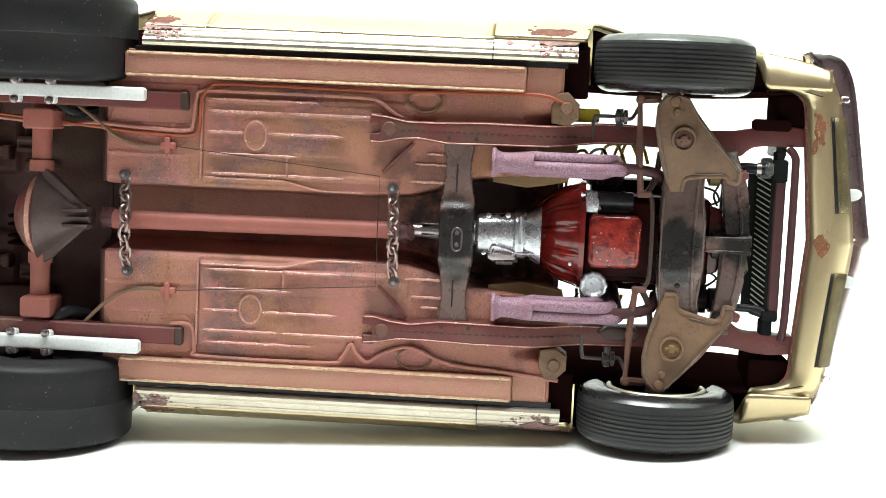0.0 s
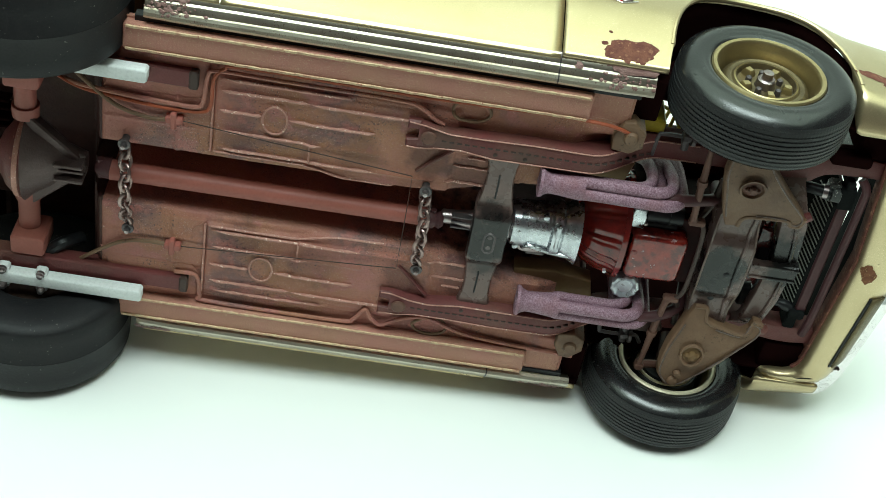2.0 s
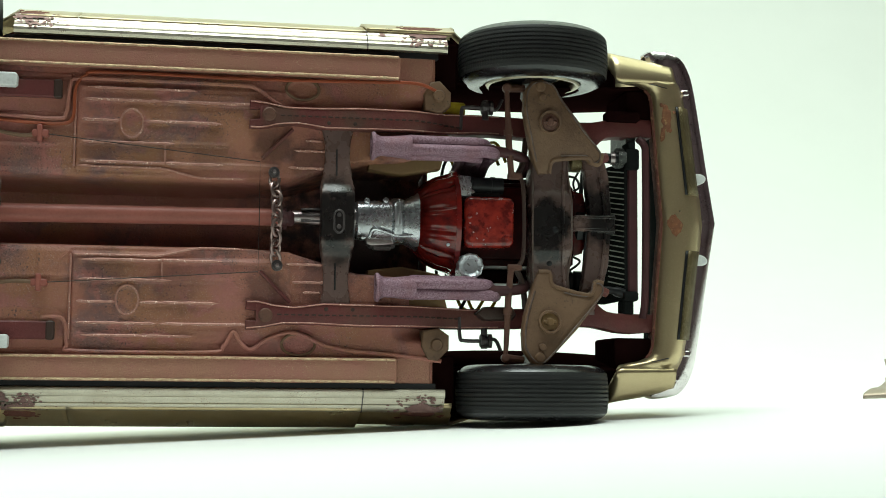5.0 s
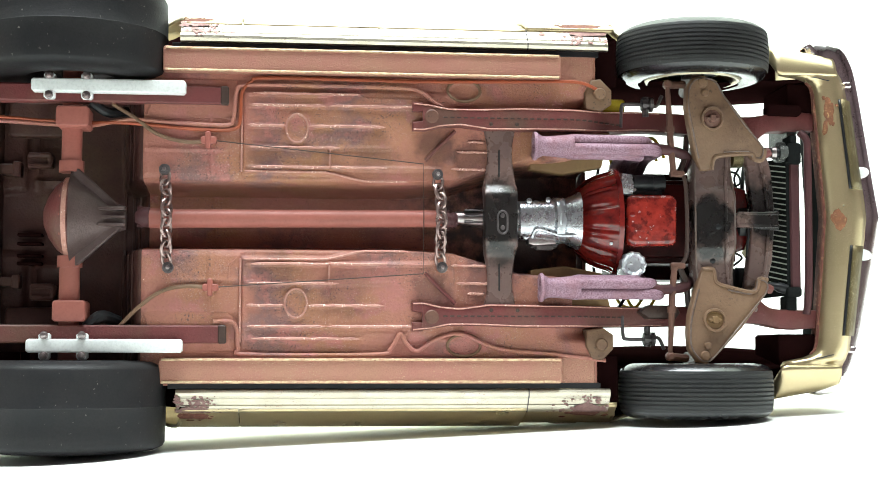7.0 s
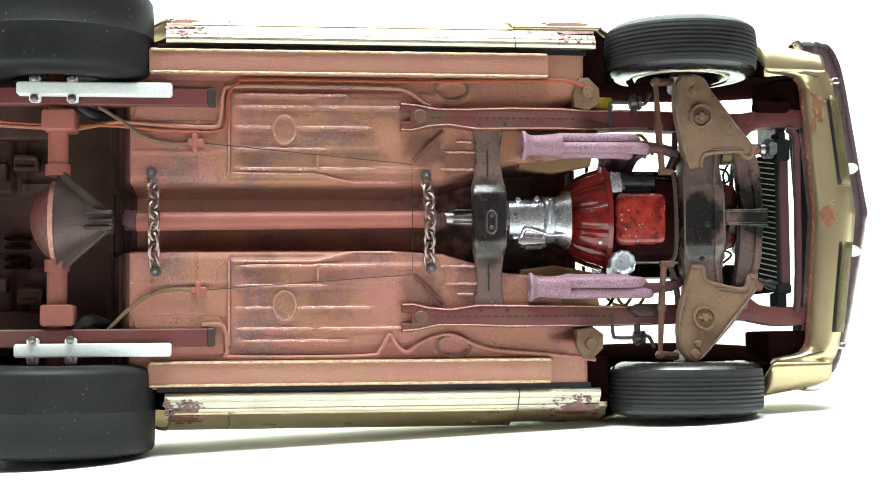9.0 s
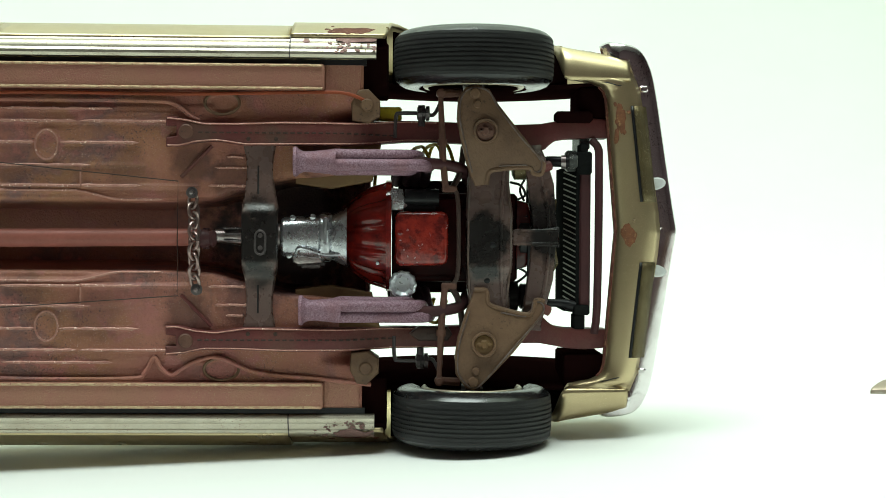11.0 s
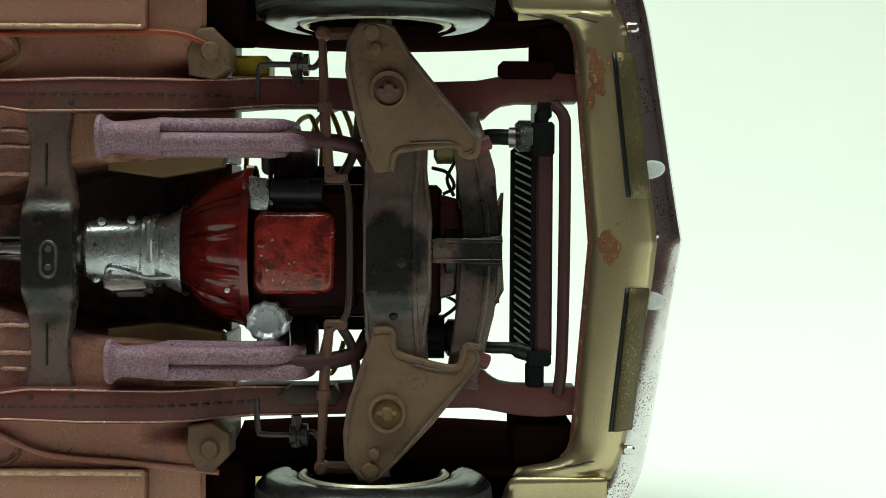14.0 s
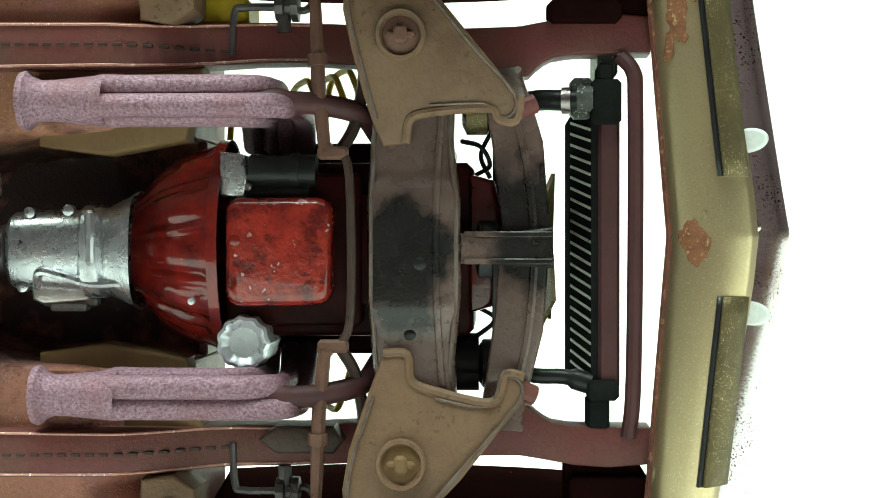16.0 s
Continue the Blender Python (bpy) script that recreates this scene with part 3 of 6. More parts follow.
def rail(z):
    low = [(58.6, 15.0), (60.5, 14.9), (63.5, 15.6), (67, 15.9), (72, 15.2), (80, 15.3), (92, 15.4), (103, 15.5), (110, 15.2), (116, 15.0), (120.0, 14.6), (121.6, 14.2),
           (122.8, 14.4), (123.8, 15.4), (124.8, 16.0), (126.5, 16.3), (133.6, 16.4)]
    high = [(58.6, 20.0), (61.5, 19.7), (65, 19.0), (70, 19.0), (78, 19.3), (92, 19.2), (103, 19.0), (117, 18.6), (122, 18.8), (127, 19.8), (130, 20.0), (133.6, 19.7)]
    s = Shape()
    # the front horn kicks up behind the control arms, and the two sides are not quite alike
    xs = span(60.4, 133.6, 110)

    def section(x, k):
        a, c = bar(low, x), bar(high, x)
        if x < 60.5:
            a, c = a + 0.05, c - 0.05
        q, y = ((a, 4.8), (a, 1.35), (a + 0.1, 1.1), (a + 0.35, 1.0), (c - 0.35, 1.0), (c - 0.1, 1.1), (c, 1.35), (c, 4.8))[k]
        return (x, y + rail_lift(x), q * z + rail_shift(x, z))

    s.grid(section, xs, list(range(8)), wrap=True)
    s.f += [tuple(range(8)), tuple(range(len(s.v) - 8, len(s.v)))]
    for q0, q1 in ((15.0, 16.5), (18.4, 20.0)):
        s.prism(flip([(58.6, q0), (60.6, q0), (60.6, q1 + (0.3 if q0 < 16 else 0)), (58.6, q1)], z), 1.0 + rail_lift(59), 4.8, 0.3)
    ob = s.put("frame_rail", RAIL, car, "primer red frame rail with a flared rear end")
    for line in (low, high):
        c = Shape()
        c.tube([(x, 0.98 + rail_lift(x), (bar(line, x) + (0.25 if line is low else -0.25)) * z + rail_shift(x, z)) for x in span(58.8, 104, 70)], 0.12, 6)
        c.put("rail_edge", WORN, ob, "worn bright edge of the rail")
    c = Shape()
    c.lathe([(0, 1.0), (0.25, 1.25), (0.5, 1.0), (0.5, 0.55), (0.1, 0.5)], (62.0, 0.75, 17.5 * z), "y", 18)
    c.put("rail_hole", ROD, ob, "dark bolt hole with a dirty rim")
    for i in range(28):
        c = Shape()
        x = 64.0 + i * 1.18
        c.box(x, x + 0.75, 0.88 + rail_lift(x), 1.2 + rail_lift(x + 0.7), 17.35 * z - 0.13, 17.35 * z + 0.13, 0.03)
        c.put("weld", GREASE, ob)
    for x in (72.4, 77.0):
        c = Shape()
        c.lathe([(-0.12, 0.22), (-0.05, 0.36), (0.3, 0.36)], (x, 1.0, 16.3 * z), "y", 12)
        c.put("drain_hole", GREASE, ob)
    c = Shape()
    c.tube([(66.2, 2.3, 15.2 * z), (61.0, 2.6, 9.9 * z)], 0.35, 8)
    c.put("rail_brace", RAIL, ob)
    return ob


rail(1), rail(-1)


def beam(s, zs, left, right, y, depth):
    """A cross beam with rounded edges along z: its two edges in x and its lower face are functions of z."""
    def ring(q, k):
        a, c, h = left(q), right(q), y(q)
        return ((a, h + depth, q), (a, h + 0.6, q), (a + 0.2, h + 0.2, q), (a + 0.6, h, q), (c - 0.6, h, q), (c - 0.2, h + 0.2, q), (c, h + 0.6, q), (c, h + depth, q))[k]

    s.grid(ring, zs, list(range(8)), wrap=True)
    s.f += [tuple(range(8)), tuple(range(len(s.v) - 8, len(s.v)))]
    return s


# transmission crossmember
def trans_member():
    s = Shape()
    rear = [(0, 71.2), (5.0, 71.2), (7.5, 71.7), (10.5, 72.0), (13.0, 71.9), (15.6, 71.3)]
    front = [(0, 77.2), (5.0, 77.2), (7.5, 76.7), (10.5, 76.3), (13.0, 76.4), (15.6, 76.9)]
    beam(s, span(-15.6, 15.6, 60), lambda q: bar(rear, abs(q)), lambda q: bar(front, abs(q)), lambda q: 0.8 + 1.3 * step(abs(q + 0.4), 3.9, 6.6), 2.4)
    ob = s.put("transmission_crossmember", MEMBER, car, "grease-stained transmission crossmember")
    c = Shape()
    ring = [(74.4 + 0.85 * math.copysign(min(abs(math.cos(a)) * 1.3, 1), math.cos(a)), 0.85, -1.0 + 2.0 * math.sin(a)) for a in span(0, 2 * math.pi, 25)]
    c.tube(ring, 0.22, 6)
    c.put("slot_rim", IRON, ob)
    for z in (-1.9, 0.2):
        c = Shape()
        c.lathe([(-0.3, 0.35), (-0.1, 0.5), (0.3, 0.5)], (74.4, 1.0, z), "y", 10)
        c.put("mount_bolt", IRON, ob)
    for z in (9.5, -10.5):
        c = Shape()
        c.box(73.8, 74.1, 2.0, 2.6, z - 2.4, z + 2.4, 0.1)
        c.put("pressed_rib", BLACK, ob)


trans_member()


# lower control arms
def lean(s):
    """The arms slope away from the road towards their inner pivots."""
    s.v = [(x, y + 0.4 + 0.2 * max(17.9 - abs(q), -2.0), q) for x, y, q in s.v]
    return s


def control_arm(z):
    if z > 0:
        out = [(108.2, 8.9), (110.4, 8.8), (112.3, 9.0), (112.7, 11.0), (114.5, 11.6), (119.3, 11.9), (120.2, 11.0), (121.6, 10.9), (122.0, 12.8), (118.5, 17.0),
               (114.2, 22.3), (112.6, 24.9), (110.6, 25.6), (108.6, 25.2), (107.4, 23.4), (107.2, 20.0), (107.8, 17.0), (108.8, 13.0), (109.6, 10.5)][1:]
    else:
        out = [(110.4, -8.8), (112.4, -8.9), (112.8, -11.1), (115, -12.0), (119.2, -12.9), (120.4, -12.0), (120.8, -10.5), (122.3, -10.7), (122.2, -12.8), (117.0, -19.2),
               (111.6, -24.9), (110.2, -25.6), (108.9, -25.2), (107.3, -23.0), (107.1, -20), (107.6, -16.8), (109.2, -12.0)]
    s = Shape()
    s.prism(out, 0.0, 2.2, 0.4)
    ob = lean(s).put("control_arm", DIRT, car, "dusty brown stamped lower control arm")
    cx, cz = 112.0, 17.9 * z
    c = Shape()
    c.lathe([(-0.2, 2.15), (-0.55, 2.05), (-0.55, 1.75), (-0.1, 1.55)], (cx, 0, cz), "y", 28, True)
    lean(c).put("spring_pocket_rim", DIRT, ob)
    c = Shape()
    c.lathe([(-0.15, 1.55), (-0.28, 1.3), (-0.28, 0.6), (-0.7, 0.5), (-0.75, 0.1)], (cx, 0.1, cz), "y", 20)
    c.box(cx - 1.2, cx + 1.2, -0.75, 0.1, cz - 0.3, cz + 0.3, 0.2)
    c.box(cx - 0.55, cx + 0.55, -1.0, 0.1, cz - 0.75, cz + 0.75, 0.25)
    lean(c).put("spring_seat", MUSTARD if z < 0 else ROD, ob, "rusty spring seat with a cross bolt")
    for x, zz, r in ((110.6, 22.4 * z, 0.7), (110.2, 24.2 * z, 0.95)):
        c = Shape()
        c.lathe([(-0.5, r * 0.55), (-0.45, r * 0.8), (-0.1, r), (0.2, r)], (x, 0, zz), "y", 14)
        lean(c).put("ball_joint_rivet", DIRT, ob)
    rim = [(p[0], -0.05, p[1]) for p in out]
    cen = Vector((113.5, -0.05, 16.5 * z))
    line = [Vector(p) + (cen - Vector(p)).normalized() * 0.55 for p in rim]
    c = Shape()
    c.tube(glide(line[3:], 3), 0.15, 6)
    lean(c).put("pressed_edge", WEAR, ob)
    edge = out[1:8] if z > 0 else out[0:8]
    c = Shape()
    c.tube(glide([(x, 0.15, q) for x, q in edge], 4), 0.42, 8)
    lean(c).put("rolled_edge", DIRT, ob, "rolled inner edge of the arm")
    c = Shape()
    c.tube([(121.3, 1.0, 11.6 * z), (123.2, 1.6, 12.4 * z)], 0.85, 10)
    lean(c).put("bushing", RAIL, ob, "reddish pivot bushing")
    return ob


control_arm(1), control_arm(-1)


# front crossmember and the curved tie behind the radiator
def front_member():
    s = Shape()
    left = [(109.6, 13.5), (109.2, 8.5), (109.0, 4), (109.0, -4), (109.3, -8.5), (109.8, -13.5)]
    right = [(116.6, -13.5), (116.4, -9.5), (116.9, -4), (116.9, 4), (116.3, 9.2), (116.4, 13.5)]
    sag = lambda q: 2.3 + 0.9 * step(abs(q + 0.3), 4.6, 7.2)
    beam(s, span(-13.5, 13.5, 54), lambda q: bar([(p[1], p[0]) for p in left[::-1]], q), lambda q: bar([(p[1], p[0]) for p in right], q), sag, 4.0)
    ob = s.put("front_crossmember", MEMBER, car, "brown front crossmember blackened with oil")
    c = Shape()
    c.tube([(114.85 + 0.004 * q * q, sag(q) - 0.1, q) for q in span(-11.5, 11.5, 40)], 0.32, 8)
    c.put("pressed_flange", MEMBER, ob)
    for line in (left, right):
        c = Shape()
        c.tube([(x + (0.35 if line is left else -0.35), sag(z) + 0.12, z) for x, z in line], 0.2, 6)
        c.put("member_edge", WEAR, ob)
    for x, z in ((113.5, -1.2), (112.6, -7.2)):
        c = Shape()
        c.lathe([(-0.1, 0.4), (0, 0.55), (0.2, 0.6)], (x, sag(z) - 0.02, z), "y", 12)
        c.put("drain_hole", BLACK, ob)
    s = Shape()
    inner = [(-17.6, 117.2), (-15.4, 118.4), (-11.4, 119.0), (-5.8, 119.8), (1.7, 120.4), (9.2, 119.6), (15.6, 118.4), (18.4, 117.2)]
    outer = [(-17.6, 123.0), (-15.0, 122.2), (-11.4, 122.9), (-7.0, 124.0), (1.1, 124.6), (9.2, 124.0), (15.4, 122.2), (18.4, 123.0)]

    def bow(q, k):
        """The ends of the tie run up to the rails."""
        a, c = bar(inner, q), bar(outer, q)
        x, y = ((a, 6.4), (a, 4.55), (a + 0.15, 4.3), (a + 0.4, 4.2), (c - 0.4, 4.2), (c - 0.15, 4.3), (c, 4.55), (c, 6.4))[k]
        return (x, y + 4.4 * step(abs(q), 11.0, 17.5), q)

    s.grid(bow, span(-17.6, 18.4, 60), list(range(8)), wrap=True)
    tie = s.put("curved_crossmember", MEMBER, car, "brown curved front crossmember with a dark centre")
    c = Shape()
    c.tube(glide([(121.3, 4.3, 12.4), (122.6, 4.0, 7), (123.2, 4.0, 0), (122.7, 4.0, -7), (121.6, 4.3, -12.0)]), 0.35, 6)
    c.put("pressed_flange", MEMBER, tie)
    s = Shape()
    s.prism([(116.8, 1.4), (119, 1.2), (124.8, 1.9), (124.8, -1.6), (119, -1.2), (116.8, -1.2)], 2.8, 4.6, 0.3)
    tongue = s.put("hood_latch_brace", MEMBER, car, "greasy brace between the crossmembers")
    for z in (1.3, -1.0):
        c = Shape()
        c.box(117.2, 124.8, 2.5, 3.1, z - 0.25, z + 0.25, 0.1)
        c.put("brace_flange", MEMBER, tongue)


front_member()


# steering linkage
def deeper(s, d=1.6):
    s.v = [(x, y + d, q) for x, y, q in s.v]
    return s


def steering():
    c = Shape()
    c.tube(glide([(105.7, 1.0, 8.6), (106.9, 0.9, 8.1), (107.5, 0.6, 6.4), (107.7, 0.5, 0.4), (107.6, 0.6, -5.6), (107.0, 0.9, -7.6), (105.8, 1.0, -8.4)]), 0.38, 10)
    link = deeper(c).put("center_link", GREASE, car, "greasy steering centre link")
    for z in (1, -1):
        c = Shape()
        c.tube([(105.4, 0.9, 8.6 * z), (104.9, 0.8, 14 * z), (104.8, 0.8, 17 * z), (104.5, 0.9, 24.0 * z)], [0.55, 0.62, 0.6, 0.42], 10)
        c.tube([(104.85, 0.8, 15.6 * z), (104.8, 0.8, 16.6 * z)], 0.85, 10)
        rod = deeper(c).put("tie_rod", ROD, car, "rusty brown tie rod")
        c = Shape()
        c.lathe([(-0.8, 0.35), (-0.6, 0.6), (0.4, 0.65), (1.0, 0.5)], (105.5, 1.2, 8.6 * z), "y", 14)
        c.box(104.8, 107.4, 0.4, 1.6, 8.2 * z - 0.55, 8.2 * z + 0.55, 0.25)
        c.lathe([(-0.8, 0.5), (-0.5, 0.85), (0.5, 0.85), (1.2, 0.5)], (104.6, 1.2, 24.3 * z), "y", 14)
        c.tube([(104.6, 1.6, 24.3 * z), (108.0, 2.4, 24.6 * z)], 0.7, 8)
        deeper(c).put("rod_end", ROD, rod)
        c = Shape()
        c.tube(glide([(106.6, 2.0, 8.4 * z), (107.7, 2.6, 10.4 * z), (108.3, 3.0, 13.0 * z), (108.6, 3.4, 15.5 * z)]), 0.55, 8)
        deeper(c).put("idler_arm", GREASE, link)
    c = Shape()
    c.prism([(99.5, -16.4), (101, -15.2), (106, -15.2), (106.8, -16.5), (106, -17.6), (101, -17.6)], 2.2, 5.0, 0.4)
    deeper(c).put("steering_box_bracket", GREASE, car, "dark steering box bracket")


steering()


# rear axle, springs and traction bars
def rear_axle():
    axle = empty("rear_axle", car, "primer brown rear axle with a dark differential")
    s = Shape()
    s.tube([(0, 5.2, -25), (0, 5.2, -8)], 1.75, 16)
    s.tube([(0, 5.2, 8), (0, 5.2, 25)], 1.75, 16)
    s.tube([(0, 5.2, 7.2), (0, 5.2, 9.2)], 2.15, 16)
    s.tube([(0, 5.2, -7.2), (0, 5.2, -9.2)], 2.15, 16)
    s.put("axle_tube", SHAFT, axle)
    s = Shape()
    s.lathe([(-4.6, 0.3), (-4.4, 1.6), (-3.6, 3.6), (-2.2, 5.6), (-0.9, 6.6), (-0.2, 6.8), (0.2, 6.8)], (0, 5.2, -0.6), "x", 32)
    s.put("diff_cover", RAIL, axle, "domed primer brown differential cover")
    s = Shape()
    for k in range(12):
        a = 2 * math.pi * k / 12
        s.lathe([(-1.0, 0.25), (-0.9, 0.35), (-0.5, 0.35)], (-0.2, 5.2 + 6.2 * math.sin(a), -0.6 + 6.2 * math.cos(a)), "x", 6)
    s.put("cover_bolts", SHAFT, axle)
    s = Shape()
    prof = [(0.2, 6.6, 8.2), (1.5, 6.0, 6.6), (4.0, 4.4, 4.8), (6.2, 3.0, 3.0), (9.4, 1.9, 2.0)]
    rings = [[(x, 5.2 + ry * 0.9 * math.sin(a), -0.6 + rz * math.cos(a)) for a in (2 * math.pi * k / 24 for k in range(24))] for x, ry, rz in prof]
    s.add([p for r in rings for p in r], [(i * 24 + k, i * 24 + (k + 1) % 24, (i + 1) * 24 + (k + 1) % 24, (i + 1) * 24 + k) for i in range(4) for k in range(24)]
          + [tuple(range(96, 120))])
    s.put("pinion_housing", PINION, axle, "dark grey pinion housing")
    for z in (1, -1):
        s = Shape()
        s.prism([(0.2, -0.6 + 2 * z), (8.6, -0.6 + 1.2 * z), (8.6, -0.6 + 1.9 * z), (1.2, -0.6 + 8.6 * z), (0.2, -0.6 + 8.6 * z)], 3.4, 5.2, 0.3)
        s.put("housing_web", PINION, axle, "triangular casting web")
    s = Shape()
    s.lathe([(-0.7, 5.9), (-0.75, 6.9), (0.05, 7.0), (0.1, 6.6)], (0, 5.2, -0.6), "x", 32, True)
    s.put("cover_flange", WORN, axle, "worn flange of the differential cover")
    s = Shape()
    for z in (-2.0, -0.6, 0.8):
        s.box(5.0, 9.5, 2.1 - 0.5 * abs(z + 0.6), 4.5, z - 0.28, z + 0.28, 0.12)
    s.put("housing_rib", PINION, axle)
    for z in (1, -1):
        s = Shape()
        s.box(-2.3, 3.2, 1.2, 7.6, 16.6 * z - 1.9, 16.6 * z + 1.7, 0.4)
        s.put("spring_pad", SHAFT, axle, "primer red spring pad")
    s = Shape()
    s.tube(glide([(3.2, 4.0, 19.4), (6.0, 5.0, 17.8), (9.0, 7.5, 18.4)]), 0.9, 10)
    s.put("brake_hose", BLACK, axle, "black hose at the axle")
    s = Shape()
    s.tube(glide([(3.2, 4.0, -19.6), (5.4, 4.4, -17.6), (8.0, 7.5, -18.4)]), 1.1, 10)
    s.put("shock_absorber", BLACK, axle, "black shock absorber end")


rear_axle()


def leaf_spring(z):
    s = Shape()
    s.box(-40, 26.6, 1.9, 4.6, 20.6 * z - 1.55, 20.6 * z + 1.55, 0.3)
    ob = s.put("leaf_spring", RAIL, car, "brown boxed leaf spring")
    s = Shape()
    s.box(25.4, 26.8, 1.6, 5.2, 20.6 * z - 1.6, 20.6 * z + 1.6, 0.25)
    s.put("spring_eye", GREASE, ob)
    s = Shape()
    s.prism(flip([(12, 15.6), (17, 16.4), (27, 16.6), (28.4, 18.0), (28.4, 23.6), (15, 23.8)], z), 3.0, 6.0, 0.5)
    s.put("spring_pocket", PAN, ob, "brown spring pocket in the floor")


def traction_bar(z):
    zc = 21.5 * z if z > 0 else -22.6
    s = Shape()
    s.box(-6.2, 19.6, -0.6, 1.4, zc - 1.15, zc + 1.15, 0.35)
    ob = s.put("traction_bar", WHITE, car, "white plastic traction bar under the leaf spring")
    for x in (-3.2, 3.0):
        s = Shape()
        s.box(x - 0.95, x + 0.95, -0.3, 1.3, zc - 2.3, zc + 2.1, 0.3)
        s.put("clamp", WHITE, ob, "white clamp plate")
        for zz in (zc - 1.75 * z, zc + 1.65 * z):
            s = Shape()
            s.lathe([(-1.3, 0.25), (-1.2, 0.5), (-0.75, 0.55), (-0.7, 0.7), (-0.2, 0.7)], (x, 0, zz), "y", 12)
            s.put("nut", STEEL, ob, "steel clamp nut")


for side in (1, -1):
    leaf_spring(side)
    traction_bar(side)


def driveshaft():
    s = Shape()
    s.tube([(13.4, 4.6, -0.6), (16.0, 4.6, -0.6), (62.0, 4.2, -0.2), (64.0, 4.2, -0.2)], [1.75, 1.62, 1.5, 1.5], 20)
    ob = s.put("driveshaft", SHAFT, car, "primer red driveshaft in the tunnel")
    for x in (11.4, 64.6):
        s = Shape()
        s.lathe([(-0.4, 0.9), (0.0, 1.3), (0.9, 1.75), (1.9, 1.8), (2.2, 1.5)] if x < 20 else [(-0.6, 1.5), (0.2, 1.6), (1.0, 1.2), (1.6, 1.5), (2.2, 1.0)], (x, 4.6 if x < 20 else 4.2, -0.4), "x", 16)
        s.tube([(x + 0.4, 4.4, -2.2), (x + 0.4, 4.4, 1.4)], 0.55, 8)
        s.put("universal_joint", MAROON, ob, "universal joint with greasy caps")


driveshaft()


def chain(x0, z0, x1, z1):
    """A hanging safety strap of twisted links between two bolts."""
    ob = empty("safety_chain", car, "tarnished steel chain looped under the driveshaft")
    n = 9
    for i in range(n):
        t = (i + 0.5) / n
        cx, cz = x0 + (x1 - x0) * t + 0.25 * math.sin(t * 5), z0 + (z1 - z0) * t
        cy = 1.9 - 2.2 * math.sin(math.pi * t)
        lean = radians(38 if i % 2 else -38)
        way = Vector((x1 - x0, -2.2 * math.pi * math.cos(math.pi * t) , z1 - z0)).normalized()
        side = (Vector((math.cos(lean), math.sin(lean), 0)) - way * way.dot(Vector((math.cos(lean), math.sin(lean), 0)))).normalized()
        ring = []
        for k in range(17):
            a = 2 * math.pi * k / 16
            ring.append(Vector((cx, cy, cz)) + way * 1.4 * math.sin(a) + side * 0.92 * math.cos(a))
        s = Shape()
        s.tube(ring, 0.3, 8, caps=False)
        s.put("chain_link", CHAIN, ob)
    for x, z in ((x0, z0 + 0.5), (x1, z1 - 0.5)):
        s = Shape()
        s.lathe([(-2.1, 0.2), (-2.0, 0.5), (-1.4, 0.55), (-1.35, 0.95), (-1.0, 1.0), (-0.95, 0.6), (1.3, 0.6)], (x, 2.2, z), "y", 12)
        s.put("chain_bolt", IRON, ob, "dark bolt with a bright head")
        s = Shape()
        s.lathe([(-2.3, 0.15), (-2.25, 0.35), (-2.05, 0.35)], (x, 2.2, z), "y", 8)
        s.put("bolt_head", STEEL, ob)


chain(16.1, 7.0, 16.9, -8.8)
chain(63.0, 6.8, 63.8, -8.4)


